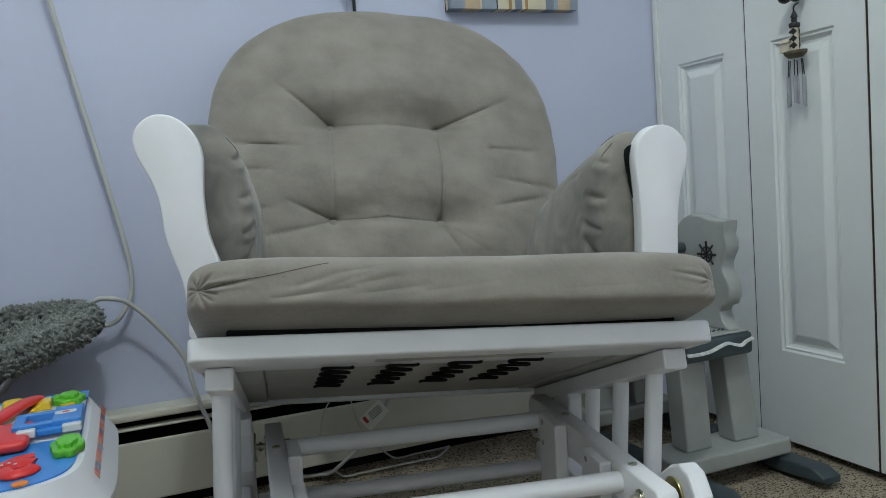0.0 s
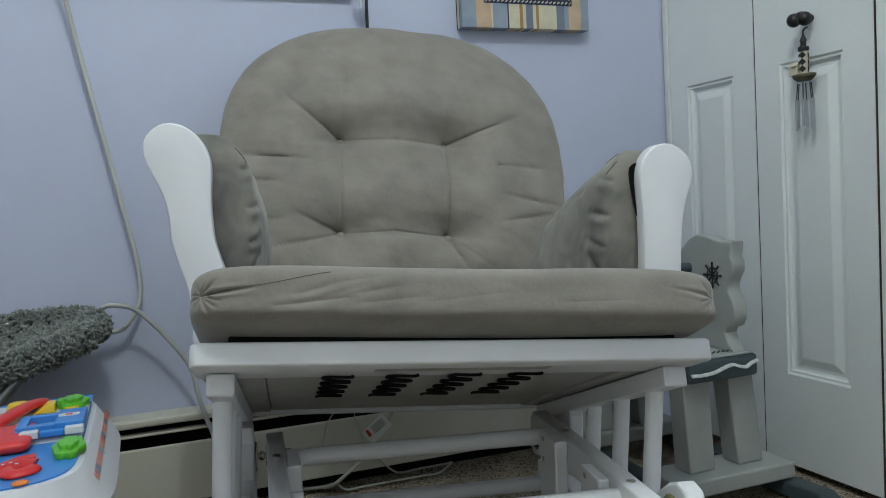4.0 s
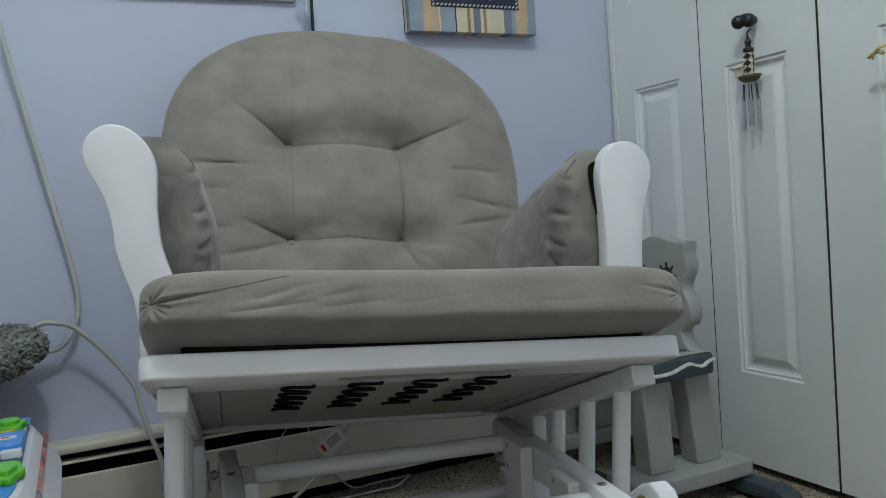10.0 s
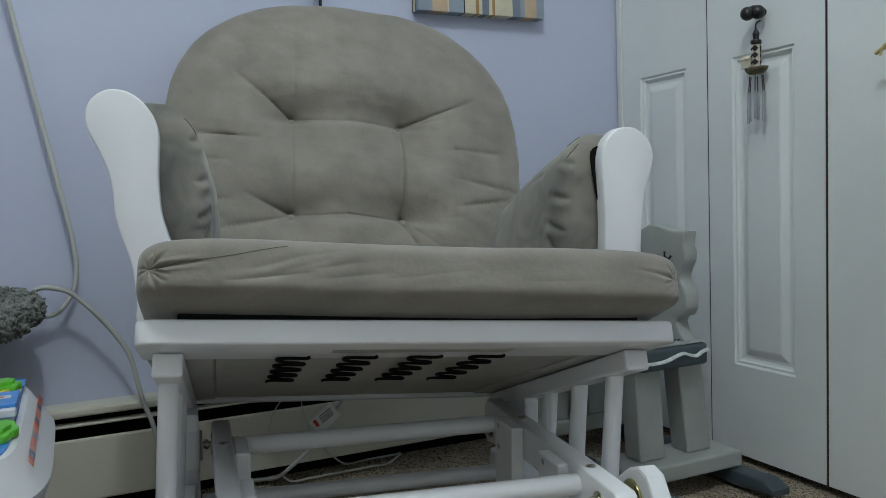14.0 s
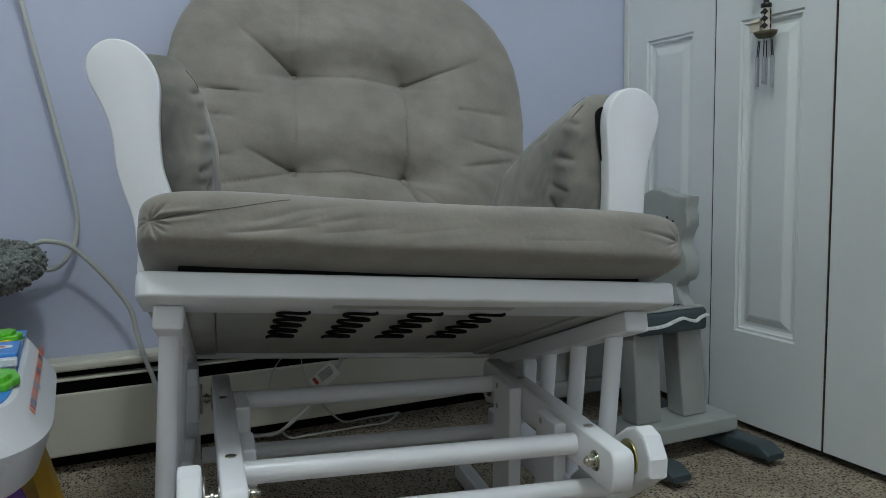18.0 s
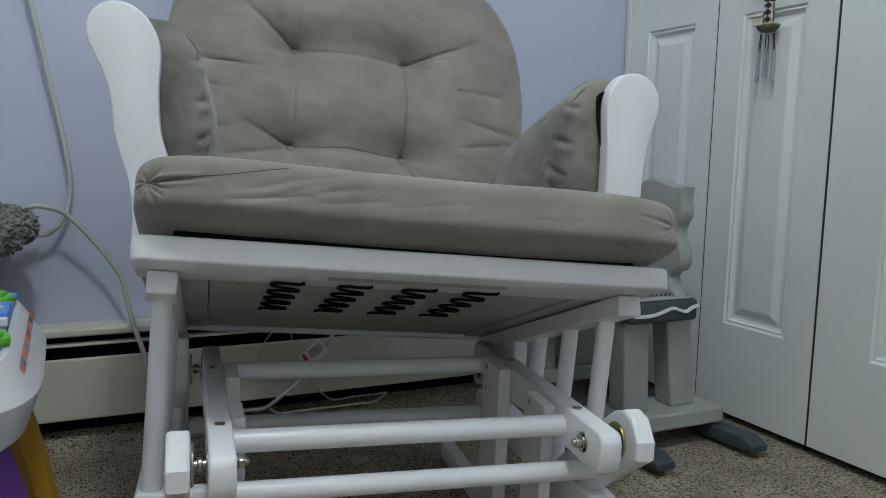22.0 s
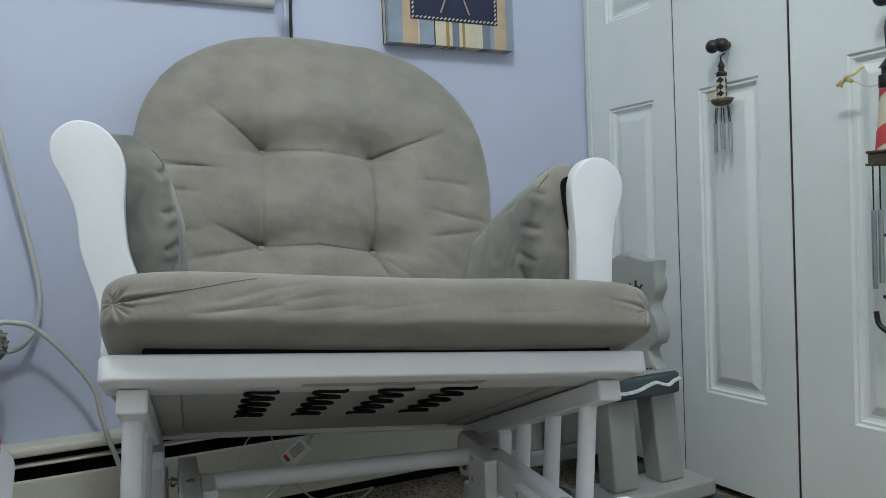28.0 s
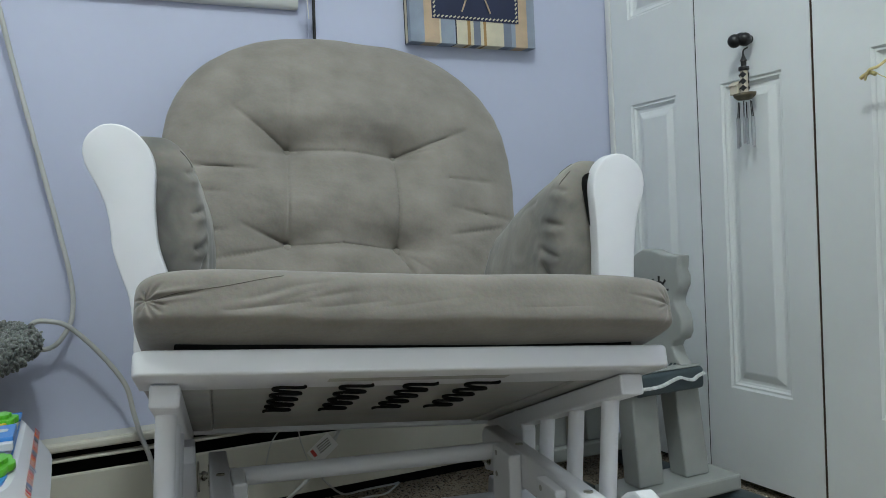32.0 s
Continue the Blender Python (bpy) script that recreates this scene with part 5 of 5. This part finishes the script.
# legs: amber and purple splayed panels
for sx, sy, mt in ((1, 1, M_TOYO), (1, -1, M_TOYP), (-1, 1, M_TOYO), (-1, -1, M_TOYP)):
    bm = bmesh.new()
    rows = []
    for k in range(9):
        f = k / 8
        z = 0.256 * (1 - f)
        w = 0.052 - 0.012 * f
        out = 0.055 * f ** 0.75
        cx, cy = sx * (0.215 + out * 1.05), sy * (0.150 + out * 0.55)
        d = Vector((-sy * sx * 0.45, 0.9, 0)).normalized()
        n = Vector((sx * 0.9, sy * 0.45, 0)).normalized()
        rows.append([bm.verts.new(Vector((cx, cy, z)) + d * a + n * b) for a, b in ((-w, -0.018), (w, -0.018), (w, 0.004), (w * 0.75, 0.016), (-w * 0.75, 0.016), (-w, 0.004))])
    for p, q in zip(rows, rows[1:]):
        for k in range(6):
            bm.faces.new((p[k], p[(k + 1) % 6], q[(k + 1) % 6], q[k]))
    bm.faces.new(rows[0])
    bm.faces.new(rows[-1][::-1])
    part("leg", fixed(bm), mt, toy, "amber plastic leg" if mt is M_TOYO else "purple plastic leg", 35)
# alphabet along the sloping edge
LETTER_MATS = [M_TOYORANGE, M_TOYR, M_BLACK, M_TOYDB, M_TOYORANGE, M_TOYR]
for k, ch_ in enumerate("ABCDEFGHIJKLMNOPQRSTUVWXYZ"):
    cu = bpy.data.curves.new("letter", "FONT")
    cu.body, cu.size, cu.align_x, cu.align_y = ch_, 0.0195, "CENTER", "CENTER"
    cu.extrude = 0.0003
    tmp = bpy.data.objects.new("tmp_letter", cu)
    scene.collection.objects.link(tmp)
    bpy.context.view_layer.update()
    me = bpy.data.meshes.new_from_object(tmp.evaluated_get(bpy.context.evaluated_depsgraph_get()))
    bpy.data.objects.remove(tmp)
    bpy.data.curves.remove(cu)
    y = -0.775 + 0.0122 * k
    me.transform(Matrix(((0, -0.36, 0.83, 0.2645), (0.60, 0, 0, y - TY), (0, 0.54, 0.56, 0.3440), (0, 0, 0, 1))))
    me.materials.append(LETTER_MATS[k % 6])
    lo = new("letter", me)
    lo.parent = toy

# ---- shaggy saucer chair ----
M_FUR = material("grey_faux_fur", (0.225, 0.245, 0.232), 0.95, vary=0.35, scale=40, fine=260, bump=0.6, bump_scale=300, sheen=0.4, depth=0.003)
M_FURD = material("dark_grey_cloth", (0.10, 0.105, 0.105), 0.9, vary=0.2, scale=20)
M_TUBE = material("grey_steel_tube", (0.30, 0.32, 0.33), 0.35, metal=0.8, vary=0.15)
SC, SR = Vector((-1.622, -0.122, 0.388)), 0.26
saucer = empty("saucer_chair", pose(SC.x, SC.y, 0), "folded grey shaggy faux fur saucer chair leaning by the wall", "chair")
SM = Matrix.Translation((0, 0, SC.z)) @ pose(0, 0, 0, 16, -9, 0) @ Matrix.Diagonal((0.85, 0.33, 0.72, 1))
bm = bmesh.new()
rings = []
for r, z in ((0.0, -0.085), (0.08, -0.080), (0.16, -0.062), (0.22, -0.038), (0.27, -0.008), (0.305, 0.020), (0.328, 0.018), (0.335, 0.0), (0.325, -0.016), (0.29, -0.024), (0.22, -0.050), (0.12, -0.082), (0.0, -0.096)):
    rings.append([bm.verts.new((r * math.cos(a), r * math.sin(a), z)) for a in [2 * math.pi * k / 48 for k in range(48)]] if r else [bm.verts.new((0, 0, z))])
for p, q in zip(rings, rings[1:]):
    for k in range(48):
        a, b = p[k % len(p)], p[(k + 1) % len(p)]
        c, d = q[(k + 1) % len(q)], q[k % len(q)]
        fs = [v for i, v in enumerate((a, b, c, d)) if v not in (a, b, c, d)[:i]]
        bm.faces.new(fs)
bm.transform(SM)
part("seat_shell", fixed(bm), M_FURD, saucer, "dark cloth shell", 60)
# curled tufts over the rim and the inside
rng = random.Random(11)
verts, faces = [], []
ico = bmesh.new()
bmesh.ops.create_icosphere(ico, subdivisions=1, radius=1.0)
iv = [v.co.copy() for v in ico.verts]
ifc = [[v.index for v in f.verts] for f in ico.faces]
ico.free()
for k in range(15000):
    a = rng.uniform(-2.2, 2.0)
    ph = rng.uniform(-2.3, 2.7)
    if rng.random() < 0.40:
        rr, zz = rng.uniform(0.1, 0.29), 0.0
        zz = -0.085 + 0.105 * (rr / 0.30) ** 2 + 0.006
    else:
        fluff = 0.026 + 0.014 * rng.random() ** 2
        rr, zz = 0.308 + fluff * math.cos(ph), -0.004 + fluff * math.sin(ph)
    s = rng.uniform(0.0018, 0.0046)
    base = SM @ Vector((rr * math.cos(a), rr * math.sin(a), zz))
    m = Matrix.Translation(base) @ Euler((rng.uniform(0, 6.3), rng.uniform(0, 6.3), rng.uniform(0, 6.3))).to_matrix().to_4x4() @ Matrix.Diagonal((s * rng.uniform(1.0, 2.2), s, s * rng.uniform(0.6, 1.0), 1))
    o = len(verts)
    verts += [m @ v for v in iv]
    faces += [[i + o for i in f] for f in ifc]
me = bpy.data.meshes.new("faux_fur")
me.from_pydata([tuple(v) for v in verts], [], faces)
me.polygons.foreach_set("use_smooth", [True] * len(me.polygons))
me.materials.append(M_FUR)
fur = new("faux_fur", me)
fur.parent = saucer
tagged(fur, "shaggy grey faux fur tufts", kind="stuff")
for p in ([(0.12, -0.07, 0.365), (0.02, -0.09, 0.26), (-0.10, -0.10, 0.12), (-0.19, -0.11, 0.011)], [(0.15, -0.065, 0.365), (0.05, -0.085, 0.26), (-0.07, -0.095, 0.12), (-0.16, -0.105, 0.011)], [(-0.18, 0.02, 0.34), (-0.22, 0.0, 0.2), (-0.26, -0.02, 0.011)], [(-0.15, 0.05, 0.34), (-0.18, 0.03, 0.2), (-0.21, 0.0, 0.011)]):
    part("leg", tube(p, 0.010, 10), M_TUBE, saucer, "grey steel tube leg", 60)

# ---- under the chair: cords and a hanging label ----
tagged(part("floor_cord", tube([(-0.778, -0.085, 0.204), (-0.809, -0.085, 0.152), (-0.839, -0.085, 0.116), (-0.864, -0.086, 0.088), (-0.899, -0.072, 0.055), (-0.926, -0.052, 0.030), (-0.950, -0.040, 0.0265), (-0.99, -0.036, 0.0285)], 0.0042, 8), M_CORD, smooth=60), "grey white cord hanging down to the carpet", "cord")
tagged(part("thin_cord", tube([(-0.964, -0.034, 0.0262), (-0.941, -0.034, 0.0262), (-0.915, -0.034, 0.0262), (-0.897, -0.052, 0.0152), (-0.861, -0.052, 0.0152), (-0.824, -0.052, 0.0152), (-0.774, -0.052, 0.0152), (-0.722, -0.052, 0.0152), (-0.683, -0.052, 0.0152), (-0.646, -0.034, 0.0262), (-0.657, -0.034, 0.0262), (-0.689, -0.034, 0.0262), (-0.729, -0.034, 0.0262), (-0.775, -0.034, 0.0262), (-0.818, -0.066, 0.066), (-0.833, -0.072, 0.088)], 0.0022, 8), M_CORD, smooth=60), "thin white cord lying in a loop below the heater", "cord")
label = empty("care_label", CHAIR @ Matrix.Translation((0.0, 0, 0)), "white printed care label hanging by strings under the chair", "label")
LI = (CHAIR).inverted()


def lpart(name, b, mat, text="", smooth=None):
    b.transform(LI)
    return part(name, b, mat, label, text, smooth)


lpart("string", tube([(-0.952, -0.085, 0.115), (-0.936, -0.09, 0.175), (-0.918, -0.13, 0.215), (-0.893, -0.13, 0.215), (-0.876, -0.09, 0.171), (-0.862, -0.09, 0.125)], 0.0013, 6), M_CORD, "white string", 60)
lpart("string", tube([(-0.806, -0.09, 0.165), (-0.785, -0.11, 0.20), (-0.775, -0.13, 0.225)], 0.0026, 6), M_CORD, "white string", 60)
lpart("card", fixed(plate([(-0.867, 0.147), (-0.822, 0.182), (-0.800, 0.153), (-0.845, 0.117)], 0.0008, 0, pose(0, -0.10, 0))), M_PAPER, "white label card")
lpart("print", fixed(plate([(-0.8605, 0.1485), (-0.8545, 0.1520), (-0.8455, 0.1385), (-0.8515, 0.1350)], 0.0006, 0, pose(0, -0.1008, 0))), M_RED, "red printed block")
for k in range(4):
    o = 0.0045 * k
    lpart("print_line", fixed(plate([(-0.847 + o * 0.45, 0.1560 - o), (-0.822 + o * 0.45, 0.1715 - o), (-0.8212 + o * 0.45, 0.1700 - o), (-0.8462 + o * 0.45, 0.1545 - o)], 0.0005, 0, pose(0, -0.1007, 0))), M_BLACK, "unreadable printed line")

# ---- ceiling lamp ----
cl = empty("ceiling_lamp", pose(LAMP_AT[0], LAMP_AT[1], HIGH), "round white pendant ceiling lamp", "ceiling lamp")
part("canopy", rod((0, 0, -0.03), (0, 0, 0), 0.07, seg=32, bevel=0.004), M_TRIM, cl, smooth=40)
part("stem", rod((0, 0, -0.075), (0, 0, -0.03), 0.012, seg=16), M_STEEL, cl, smooth=40)
part("lamp_holder", rod((0, 0, -0.097), (0, 0, -0.075), 0.040, 0.024, 28, 0.003), M_TRIM, cl, smooth=40)
